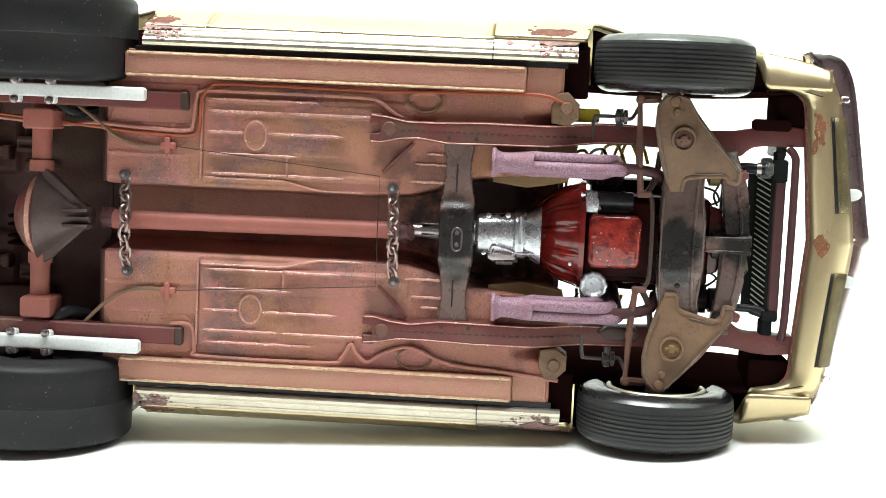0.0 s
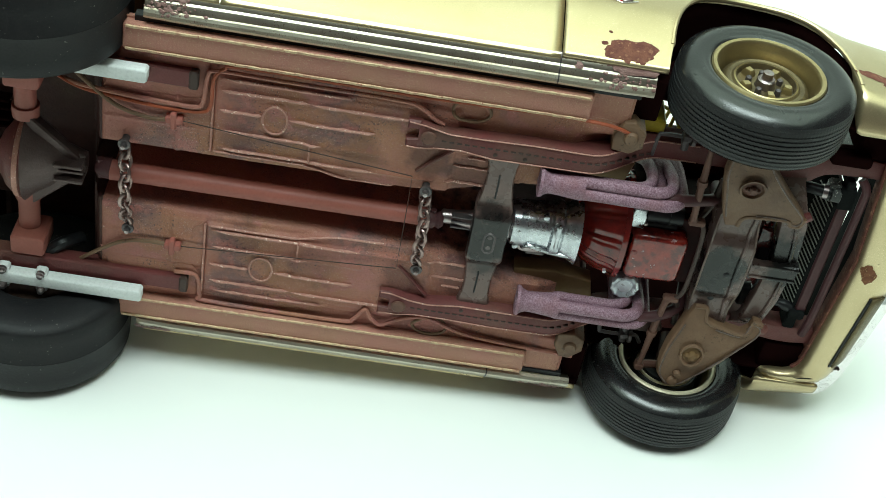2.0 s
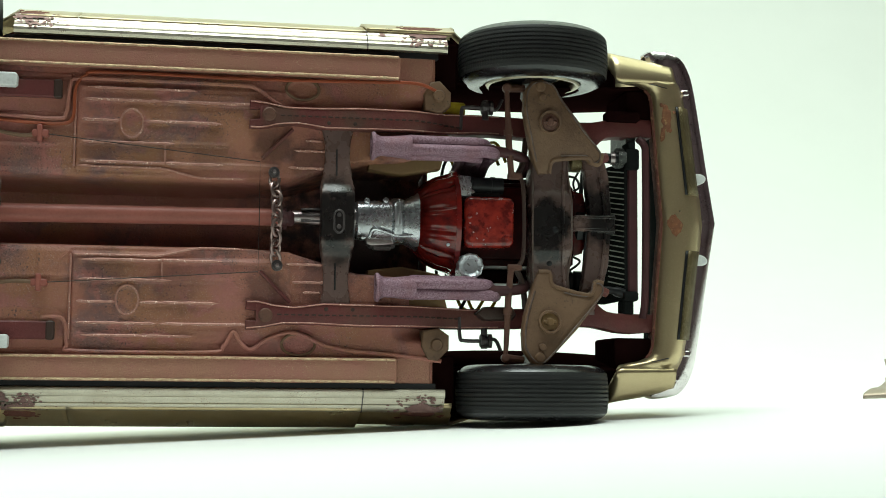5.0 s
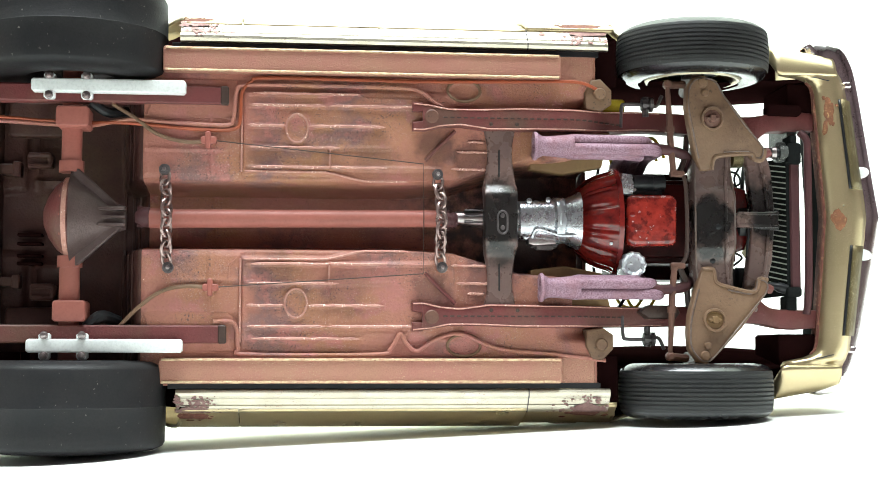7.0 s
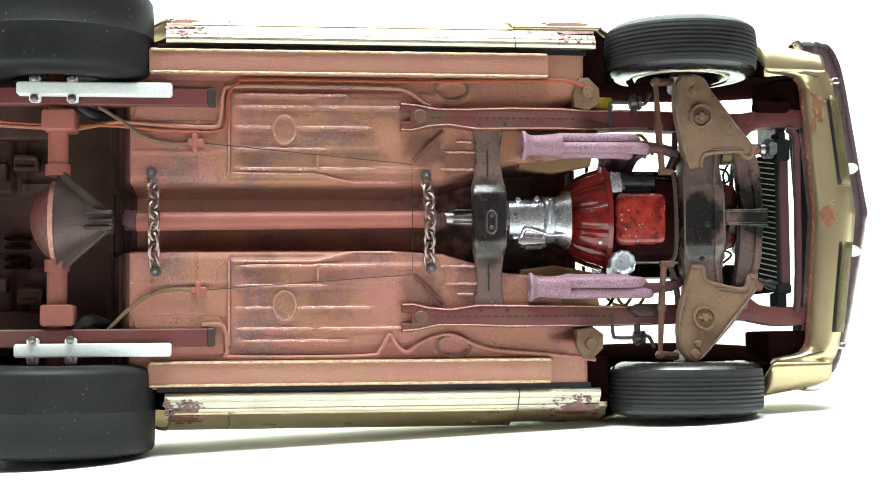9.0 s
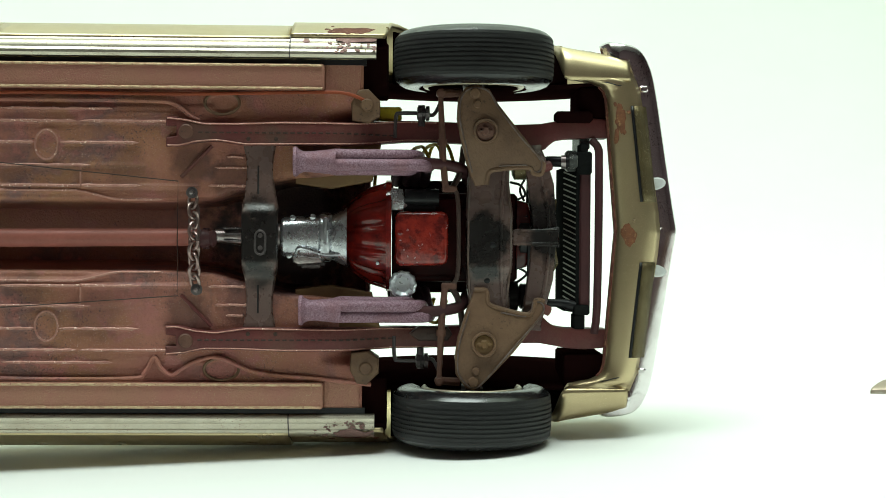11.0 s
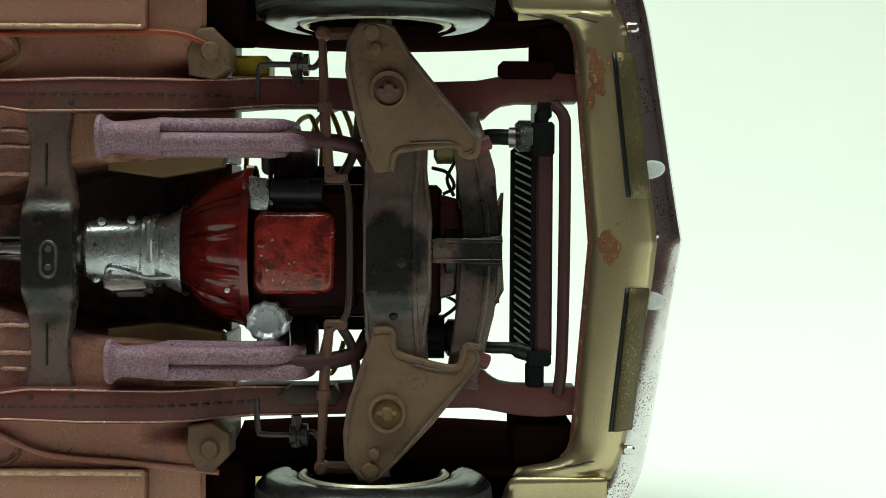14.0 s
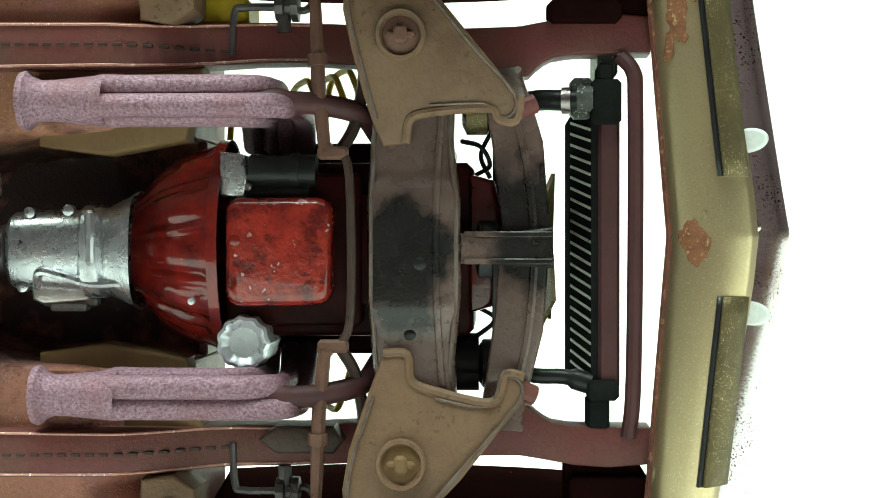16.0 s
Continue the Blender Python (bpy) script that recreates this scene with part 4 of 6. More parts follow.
# transmission and engine
def transmission():
    t = empty("transmission", car, "bare aluminium transmission behind a red bell housing")
    s = Shape()
    s.lathe([(66.2, 0.7), (66.5, 1.15), (68.6, 1.25), (71.5, 1.7), (77.5, 2.2)], (0, 4.9, 0), "x", 20)
    s.put("tail_housing", STEEL, t, "dark steel tail housing with a seal")
    for a in (0.3, 1.2, -0.7):
        s = Shape()
        s.box(68.0, 71.6, 3.2, 4.4, a * 1.1 - 0.12, a * 1.1 + 0.12, 0.05)
        s.put("housing_rib", IRON, t)
    s = Shape()
    prof = [(77.6, 3.1, 3.0), (78.0, 3.4, 3.4), (84.0, 3.8, 3.6), (84.4, 4.2, 4.2), (85.8, 4.2, 4.2), (86.2, 3.9, 3.8), (88.0, 4.7, 4.6), (88.8, 5.2, 5.0)]
    n = 28
    rings = []
    for x, rz, ry in prof:
        r = []
        for k in range(n):
            a = 2 * math.pi * k / n
            cz, cy = math.cos(a), math.sin(a)
            p = 0.72
            r.append((x, 6.5 + ry * math.copysign(abs(cy) ** p, cy), -0.1 + rz * math.copysign(abs(cz) ** p, cz)))
        rings.append(r)
    s.add([p for r in rings for p in r], [(i * n + k, i * n + (k + 1) % n, (i + 1) * n + (k + 1) % n, (i + 1) * n + k) for i in range(len(prof) - 1) for k in range(n)])
    s.put("gear_case", ALU, t, "cast aluminium gear case")
    s = Shape()
    s.box(84.8, 85.7, 2.1, 3.4, -1.4, 3.4, 0.3)
    s.put("case_rib", ALU, t)
    s = Shape()
    s.tube(glide([(80.2, 4.2, -3.3), (80.8, 3.0, -1.9), (82.6, 2.9, -2.2), (85.2, 3.2, -2.9), (88.0, 2.8, -2.8)]), 0.42, 8)
    s.put("case_rib", ALU, t)
    s = Shape()
    s.prism([(79.5, -3.0), (83.0, -2.0), (84.0, -2.2), (84.6, -4.4), (80.6, -4.8), (79.6, -4.4)], 4.6, 7.0, 0.35)
    s.put("side_cover", STEEL, t, "dull side cover with shift levers")
    s = Shape()
    s.box(81.0, 84.2, 5.0, 6.6, -5.4, -4.6, 0.2)
    s.box(80.2, 85.0, 5.6, 7.0, -5.0, -4.2, 0.2)
    s.put("shift_lever", IRON, t)
    for x, z in ((79.6, 3.2), (83.0, 3.4), (79.0, -3.2)):
        s = Shape()
        s.lathe([(-0.5, 0.3), (-0.4, 0.5), (0.6, 0.5)], (x, 4.2, z), "y", 10)
        s.put("case_bolt", ALU, t)
    s = Shape()
    n = 216
    prof = [(88.0, 4.9), (88.6, 5.3), (90.5, 7.3), (92.6, 8.4), (94.6, 9.0), (95.4, 9.3), (95.4, 9.6), (96.3, 9.6), (96.3, 9.2)]
    verts, faces = [], []
    for x, r in prof:
        for k in range(n):
            a = 2 * math.pi * k / n
            rr = r - ((0.5 * ridge((a * 12 / math.pi) % 2 - 1, 0.22) + 0.25 * ridge((a * 12 / math.pi) % 2 - 0.45, 0.15)) if 90 < x < 95 else 0)
            verts.append((x, 9.8 + rr * 0.86 * math.sin(a), 0.2 + rr * math.cos(a)))
    faces = [(i * n + k, i * n + (k + 1) % n, (i + 1) * n + (k + 1) % n, (i + 1) * n + k) for i in range(len(prof) - 1) for k in range(n)]
    s.add(verts, faces)
    s.put("bell_housing", RED, t, "glossy oily red bell housing")
    for z in (-4.4,):
        s = Shape()
        s.lathe([(-0.3, 0.15), (-0.25, 0.3), (0.4, 0.3)], (94.0, 2.5, z), "y", 8)
        s.put("housing_bolt", SILVER, t)


transmission()


def engine():
    e = empty("engine", car, "oil-stained red engine block with a chipped red oil pan")
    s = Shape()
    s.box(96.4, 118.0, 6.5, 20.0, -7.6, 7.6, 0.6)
    s.put("engine_block", BLOCK, e, "red engine block with shade in its colour")
    for z in (1, -1):
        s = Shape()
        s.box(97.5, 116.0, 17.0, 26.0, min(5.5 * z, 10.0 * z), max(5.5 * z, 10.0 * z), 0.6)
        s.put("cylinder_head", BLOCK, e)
    s = Shape()
    s.box(96.5, 108.4, 5.0, 7.2, -6.6, 6.6, 0.4)
    s.put("pan_flange", BLOCK, e)
    s = Shape()
    out = []
    for cx, cz, a0 in ((98.2, -3.5, 180), (104.6, -3.4, 270), (104.7, 3.1, 0), (98.2, 3.1, 90)):
        out += [(cx + 1.35 * math.cos(radians(a0 + q)), cz + 1.35 * math.sin(radians(a0 + q))) for q in (0, 22, 45, 68, 90)]
    s.prism(out, 2.0, 6.0, 0.95)
    s.put("oil_pan", REDPAN, e, "chipped glossy red oil pan")
    s = Shape()
    s.lathe([(-0.3, 0.3), (-0.2, 0.5), (0.3, 0.5)], (97.8, 2.2, 0.8), "y", 8)
    s.put("drain_plug", RED, e)
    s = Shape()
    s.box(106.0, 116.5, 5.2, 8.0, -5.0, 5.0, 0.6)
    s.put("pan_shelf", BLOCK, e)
    s = Shape()
    s.prism([(117.6, -5.6), (119.6, -5.0), (120.4, -2.5), (120.4, 3.5), (119.8, 6.0), (117.6, 6.6)], 6.2, 14.0, 0.5)
    s.put("timing_cover", OILRED, e, "oily dark red timing cover")
    for pts in ([(116.9, 9.0, 9.6), (118.6, 7.5, 9.0), (119.4, 8.0, 7.4), (118.2, 9.0, 6.6)], [(117.4, 10.0, 12.0), (119.6, 9.0, 11.0), (118.6, 9.0, 8.4), (119.4, 10.0, 6.4)], [(118.4, 9.5, -5.2), (119.8, 9.0, -6.4), (117.0, 9.5, -8.6)]):
        s = Shape()
        s.tube(glide(pts), 0.22, 6)
        s.put("loom_wire", BLACK, e, "thin black wire beside the timing cover")
    # starter
    s = Shape()
    s.tube([(98.6, 5.4, 6.7), (104.4, 5.4, 6.7)], 1.55, 18)
    s.tube([(98.4, 5.0, 4.9), (103.8, 5.0, 4.9)], 0.75, 12)
    s.tube([(102.2, 5.4, 6.7), (102.9, 5.4, 6.7)], 1.7, 18)
    s.put("starter_motor", BLACK, e, "black starter motor")
    s = Shape()
    s.prism([(96.2, 4.6), (98.4, 4.4), (98.6, 6.2), (98.2, 8.2), (96.2, 8.4)], 3.6, 6.8, 0.35)
    s.put("starter_nose", ALU, e, "silver starter nose")
    s = Shape()
    s.lathe([(-0.3, 0.2), (-0.2, 0.35), (0.2, 0.35)], (98.6, 3.9, 5.4), "y", 8)
    s.put("starter_bolt", STEEL, e)
    # oil filter
    s = Shape()
    n = 40
    prof = [(3.7, 0.1), (3.65, 1.3), (3.3, 1.65), (3.15, 1.95), (3.3, 2.25), (4.0, 2.35), (9.0, 2.3)]
    verts = []
    for y, r in prof:
        for k in range(n):
            a = 2 * math.pi * k / n
            rr = r + (0.10 * math.cos(11 * a) if r > 1.5 else 0)
            verts.append((98.3 + rr * math.cos(a), y, -8.0 + rr * math.sin(a)))
    s.add(verts, [(i * n + k, i * n + (k + 1) % n, (i + 1) * n + (k + 1) % n, (i + 1) * n + k) for i in range(len(prof) - 1) for k in range(n)] + [tuple(range(n))])
    s.put("oil_filter", SILVER, e, "silvery fluted oil filter")
    s = Shape()
    s.lathe([(3.6, 1.0), (4.0, 1.6), (4.4, 1.7), (5.2, 1.7)], (119.5, 8.0, 0), "x", 18)
    s.lathe([(118, 3.4), (118.5, 4.2), (120.0, 4.2), (120.4, 3.4)], (0, 9.5, 0), "x", 24)
    s.put("crank_pulley", BLACK, e, "black crank pulley")
    s = Shape()
    s.lathe([(118.4, 1.6), (118.8, 2.2), (120.4, 2.2), (120.8, 1.6)], (0, 9.5, -10.2), "x", 20)
    s.lathe([(114.0, 2.0), (114.4, 2.6), (118.4, 2.6)], (0, 11, -10.2), "x", 20)
    s.put("alternator", BLACK, e, "black alternator")
    s = Shape()
    s.lathe([(117.0, 1.2), (117.4, 2.0), (119.2, 2.0), (119.6, 1.2)], (0, 7.0, 12.0), "x", 20)
    s.put("pump_pulley", OLIVE, e, "olive pump pulley")
    s = Shape()
    for x in (120.0,):
        s.tube(glide([(x, 6.9, -9.6), (x, 5.2, -0.5), (x, 9.0, 4.4), (x, 7.0, 12.0)], 4), 0.4, 6)
    s.put("fan_belt", BLACK, e, "black fan belt")
    s = Shape()
    for k in range(4):
        a = math.pi / 4 + k * math.pi / 2
        c, d = math.cos(a), math.sin(a)
        v = []
        for r, w in ((1.5, 0.8), (8.0, 1.6)):
            for q, xx in ((-w, -0.5), (w, 0.5)):
                for th in (0, 0.35):
                    v.append((124.4 + xx + th, 15 + r * d + q * c, r * c - q * d))
        s.add(v, [(0, 1, 3, 2), (4, 6, 7, 5), (0, 2, 6, 4), (1, 5, 7, 3), (0, 4, 5, 1), (2, 3, 7, 6)])
    s.lathe([(121, 1.2), (124.9, 1.2)], (0, 15, 0), "x", 12)
    s.put("cooling_fan", OLIVE, e, "dark fan with yellow blade tips")


engine()


def header(z):
    """A four-into-one exhaust header: flange, collector and merging tubes."""
    h = empty("exhaust_header", car, "speckled lilac exhaust header with open collector")
    x0 = 80.0 if z > 0 else 81.0
    zc = 12.6 if z > 0 else 12.3
    s = Shape()
    s.lathe([(x0, 1.5), (x0 - 0.1, 2.45), (x0 + 0.2, 2.55), (x0 + 0.45, 2.5), (x0 + 0.8, 2.1), (x0 + 1.6, 1.75), (x0 + 3.0, 1.8), (x0 + 6.6, 2.15), (x0 + 7.0, 2.0), (x0 + 6.6, 1.5), (x0 + 0.5, 1.35)], (0, 2.6, zc * z), "x", 26, True)
    deeper(s, -1.3).put("collector", LILAC, h, "lilac collector cone with a flange")
    s = Shape()
    s.lathe([(x0 + 0.6, 1.55), (x0 + 0.9, 0.2)], (0, 2.6, zc * z), "x", 16)
    deeper(s, -1.3).put("collector_bore", BLACK, h, "dark open end of the collector")
    ends = ((-0.5, 1.7, 102.6, 1.05), (1.2, 2.3, 100.9, 0.95), (-1.3, 3.0, 99.6, 0.92), (0.5, 3.8, 97.8, 0.95)) if z > 0 else \
        ((-0.75, 1.7, 101.4, 1.05), (1.05, 2.0, 102.8, 1.0), (-1.4, 3.2, 99.4, 0.92), (0.4, 3.8, 97.6, 0.95))
    for dz, y, xe, r in ends:
        s = Shape()
        zz = (zc + dz) * z
        path = glide([(x0 + 3.6, 2.6 + (y - 2.6) * 0.5, (zc + dz * 0.4) * z), (x0 + 6.4, y, zz), (x0 + 9, y, zz), (xe - 4.2, y, zz), (xe - 2.2, y + 0.15, zz), (xe - 0.8, y + 0.9, zz), (xe, y + 2.4, (zc + dz * 0.9) * z),
                      (xe + 0.1, y + 5.0, (zc + dz * 0.8) * z), (xe - 0.2, 13, (zc - 0.8) * z), (xe - 0.6, 17, 9.6 * z)], 6)
        s.tube(path, [r * min(0.6 + 0.06 * i, 1) for i in range(len(path))], 14)
        deeper(s, -1.3).put("primary_tube", LILAC, h)
    s = Shape()
    s.tube(glide([(99.5, 2.8, 12.4 * z), (102.4, 3.2, 12.5 * z), (105.4, 4.2, 12.3 * z), (108.4, 6.4, 11.6 * z), (109.5, 12, 10.0 * z)]), [1.15] * 6 + [0.95] * 19, 12)
    deeper(s, -1.3).put("front_tube", MAROON, h, "dark sooty front tube")


header(1), header(-1)


# ---- body shell ----
def side_z(x, y):
    w = bar([(0, 32.4), (4, 33.4), (8, 35.0), (13, 36.5), (17, 36.7), (22, 36.0), (27, 34.2), (31, 31.6), (34, 28.5)], y)
    w -= 1.8 * (max(x - 100, 0) / 26) ** 1.5 + 2.5 * max(-x / 46, 0) ** 2
    nose = bar([(6, 31.2), (8, 32.0), (12, 32.5), (18, 32.4), (24, 31.6), (31, 28)], y) - 0.17 * (x - 126)
    w += (nose - w) * step(x, 114, 127)
    return w


def top_edge(x):
    return bar([(-46, 27), (0, 30), (90, 31.8), (108, 32.2), (115, 31.8), (128, 30.0), (136, 28.4), (141, 27.0)], x)


def low_edge(x):
    y = 3.6
    for cx, cy, rx, ry in ((110.6, 7.0, 15.2, 18.6), (0.4, 6.0, 18.6, 20.0)):
        d = abs(x - cx) / rx
        if d < 1:
            y = max(y, cy + ry * (1 - d ** 2.2) ** (1 / 2.2) if d < 0.999 else cy)
            if x > 122:
                y = max(y, 9.6)
    if x > 125.7:
        y = 9.6 + 4.0 * step(x, 136.6, 138.8)
    return y


def panel(name, x0, x1, z, label, nx=60):
    s = Shape()
    xs = sorted(set([*span(x0, x1, nx)] + [c for c in (95.41, 125.79, 95.6, 96.2, 125.6, 125.0, -18.19, 18.99, 18.8, 18.2) if x0 < c < x1]))

    def at(x, v):
        y0 = low_edge(x)
        y = y0 + (top_edge(x) - y0) * v
        return (x, y, z * side_z(x, y))

    s.grid(at, xs, [0, 0.03, 0.08, 0.15, 0.25, 0.35, 0.45, 0.55, 0.65, 0.75, 0.85, 0.93, 1.0])
    # the shoulder rolls in to the top
    top = 26.0 if x0 > 70 else 25.0
    s.grid(lambda x, v: (x, top_edge(x) + 1.2 * math.sin(v * math.pi / 2), z * (side_z(x, top_edge(x)) - (side_z(x, top_edge(x)) - top) * (1 - math.cos(v * math.pi / 2)))), xs, span(0, 1, 6))
    if x1 > 130:
        # ahead of the wheel the skin rolls under to the valance seam
        def roll(x, v):
            y0 = low_edge(x)
            zz = side_z(x, y0)
            k = step(x, 124.7, 126.3)
            return (x, y0 - (y0 - 5.9) * k * math.sin(v * math.pi / 2), z * (zz - (zz - 26.5) * k * (1 - math.cos(v * math.pi / 2))))

        s.grid(roll, sorted([x for x in xs if 124.7 < x < 137.4] + [124.75, 124.9, 125.2, 125.4]), span(0, 1, 11))
    return s.put(name, GOLD, car, label, sharp=50, thick=0.7)


def arch_lip(cx, cy, rx, ry, z, parent):
    pts = []
    for a in span(0.14, math.pi - 0.06, 40):
        c, d = math.cos(a), math.sin(a)
        x = cx + rx * math.copysign(abs(c) ** (2 / 2.2), c)
        y = cy + ry * d ** (2 / 2.2)
        pts.append((x, y, z * (side_z(x, y) + 0.05)))
    s = Shape()
    s.tube(pts, 0.42, 8)
    s.put("arch_lip", GOLD, parent, "rolled gold wheel arch lip")


for side in (1, -1):
    fender = panel("front_fender", 79.17, 140.6, side, "gold front fender with rust behind the wheel", 90)
    arch_lip(110.6, 7.0, 15.2, 18.6, side, fender)
    fender.location.z = 0.0006
    panel("door", 29.08, 79.03, side, "gold door panel", 30)
    quarter = panel("rear_quarter", -46, 28.92, side, "gold rear quarter panel", 80)
    arch_lip(0.4, 6.0, 18.6, 20.0, side, quarter)
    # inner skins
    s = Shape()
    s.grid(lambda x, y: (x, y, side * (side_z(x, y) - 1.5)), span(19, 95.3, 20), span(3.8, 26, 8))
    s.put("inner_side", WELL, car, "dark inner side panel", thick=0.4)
    for seam in (29.0, 79.1):
        s = Shape()
        s.grid(lambda x, y: (x, y, side * (side_z(x, y) - 0.45)), (seam - 0.6, seam + 0.6), span(3.7, top_edge(seam) - 0.2, 9))
        s.put("door_seam", WELL, car, "dark seam at the door edge", thick=0.2)
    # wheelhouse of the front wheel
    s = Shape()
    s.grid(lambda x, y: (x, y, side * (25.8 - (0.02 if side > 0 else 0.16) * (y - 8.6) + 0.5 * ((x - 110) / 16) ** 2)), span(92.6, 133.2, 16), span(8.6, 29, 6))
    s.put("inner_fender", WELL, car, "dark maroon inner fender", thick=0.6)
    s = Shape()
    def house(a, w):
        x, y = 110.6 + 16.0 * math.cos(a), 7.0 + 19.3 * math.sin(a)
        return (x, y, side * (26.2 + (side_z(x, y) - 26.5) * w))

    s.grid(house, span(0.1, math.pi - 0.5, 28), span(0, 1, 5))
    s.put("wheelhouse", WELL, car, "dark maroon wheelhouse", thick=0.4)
    s = Shape()
    s.box(91.1, 95.7, 5.0, 15.0, min(24.0 * side, 33.0 * side), max(24.0 * side, 33.0 * side), 0.3)
    s.put("splash_panel", WELL, car, "dark maroon splash panel behind the wheel")
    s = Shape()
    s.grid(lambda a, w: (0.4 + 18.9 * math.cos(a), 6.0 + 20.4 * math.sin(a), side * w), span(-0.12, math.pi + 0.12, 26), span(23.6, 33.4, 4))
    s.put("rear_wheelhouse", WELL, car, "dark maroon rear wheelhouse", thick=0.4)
    # rocker moulding
    s = Shape()
    sec = [(30.4, 3.4), (29.9, 2.6), (30.1, 1.9), (30.6, 1.65), (31.1, 1.75), (31.5, 2.05), (31.6, 2.4), (32.0, 2.5), (32.6, 2.9), (32.8, 3.3), (33.2, 3.45), (33.7, 3.9), (34.0, 4.4), (33.9, 4.9), (33.3, 5.0), (31.2, 4.8)]
    xs = span(18.4, 93.6, 14)
    s.grid(lambda x, k: (x, sec[int(k)][1] + (0.25 if x in (xs[0], xs[-1]) else 0), side * sec[int(k)][0]), xs, list(range(len(sec))), wrap=True)
    m = len(sec)
    s.f += [tuple(range(m)), tuple(range((len(xs) - 1) * m, len(xs) * m))]
    rocker = s.put("rocker_moulding", TRIM, car, "tarnished bright rocker moulding", sharp=25)
    s = Shape()
    s.grid(lambda x, k: (x, (sec[int(k)][1] - 3.2) * 1.03 + 3.18, side * ((sec[int(k)][0] - 31.9) * 1.02 + 31.94)), (79.0, 79.22), list(range(m)), wrap=True)
    s.put("moulding_joint", IRON, rocker)


def blotch(name, cx, cy, rx, ry, side, seed, parent=car, base=None, material=RUST):
    """A flaked patch with an uneven outline on the body side."""
    s, rnd = Shape(), random.Random(seed)
    ph = [rnd.uniform(0, 6.28) for _ in range(5)]
    n, rings = (40, 7) if rx > 0.8 else (14, 3)
    verts = []
    for i in range(rings + 1):
        f = i / rings
        for k in range(n):
            a = 2 * math.pi * k / n
            r = f * (1 + 0.14 * math.sin(2 * a + ph[0]) + 0.10 * math.sin(4 * a + ph[1]) + 0.05 * math.sin(9 * a + ph[2]) + 0.03 * math.sin(17 * a + ph[3]))
            x, y = cx + rx * r * math.cos(a), cy + ry * r * math.sin(a)
            lift = (0.09 + 0.09 * noise.noise((x * 1.3, y * 1.3, seed))) * (1 - f ** 6)
            verts.append(base(x, y, lift) if base else (x, y, side * (side_z(x, y) + 0.37 + lift) + (0.6 if x > 79.1 else 0)))
    s.add(verts, [(i * n + k, i * n + (k + 1) % n, (i + 1) * n + (k + 1) % n, (i + 1) * n + k) for i in range(rings) for k in range(n)])
    return s.put(name, material, parent, "rough brown rust patch", sharp=70)


for side, seed in ((1, 1), (-1, 20)):
    blotch("rust_patch", 89.2, 5.9, 3.7, 2.1, side, seed)
    blotch("rust_patch", 21.2, 6.2, 2.6, 1.6, side, seed + 1)
    blotch("rust_patch", 84.4, 23.4, 1.2, 0.8, side, seed + 2)
    if side > 0:
        blotch("rust_patch", 128.3, 13.2, 2.9, 1.15, side, seed + 3)
        blotch("rust_patch", 131.4, 12.2, 2.6, 1.2, side, seed + 4)
        blotch("rust_patch", 134.0, 11.4, 1.2, 0.9, side, seed + 5)
    trim_on = lambda x, y, lift: (x, y - 0.05 - 0.5 * lift, side * (bar([(1.65, 30.8), (2.05, 31.5), (2.5, 32.0), (2.9, 32.6), (3.4, 33.2), (3.9, 33.7), (4.4, 34.0)], y) + 0.03 + 0.3 * lift))
    rnd = random.Random(seed)
    for cx, w in ((89.5, 5.6), (22.0, 4.6)):
        s = Shape()
        for k in range(90):
            r = rnd.uniform(0.07, 0.24) * (1.8 if k < 8 else 1)
            x = min(max(cx + rnd.gauss(0, 0.5) * w, 18.5), 93.3)
            y, n = rnd.uniform(1.75, 4.4), 9
            ring = [trim_on(x, y, 0.12)]
            for q in range(n):
                a, f = 2 * math.pi * q / n, rnd.uniform(0.6, 1.25)
                ring.append(trim_on(x + 1.7 * r * f * math.cos(a), y + 0.8 * r * f * math.sin(a), 0.02))
            s.add(ring, [(0, 1 + q, 1 + (q + 1) % n) for q in range(n)])
        s.put("trim_rust", TARNISH, car, "fine rust flakes on the moulding", sharp=70)
    blotch("trim_rust", 90.0, 3.7, 3.2, 0.75, side, seed + 50, base=trim_on, material=TARNISH)
    blotch("trim_rust", 21.2, 3.8, 2.4, 0.6, side, seed + 51, base=trim_on, material=TARNISH)
    for cx, cy, w in ((89.6, 7.0, 4.4), (21.2, 6.2, 3.2)):
        for k in range(6):
            a, r = rnd.uniform(0, 6.28), rnd.uniform(0.2, 0.5)
            blotch("rust_fleck", cx + w * math.cos(a), cy + 0.65 * w * math.sin(a), r * 1.3, r, side, seed + 80 + k)


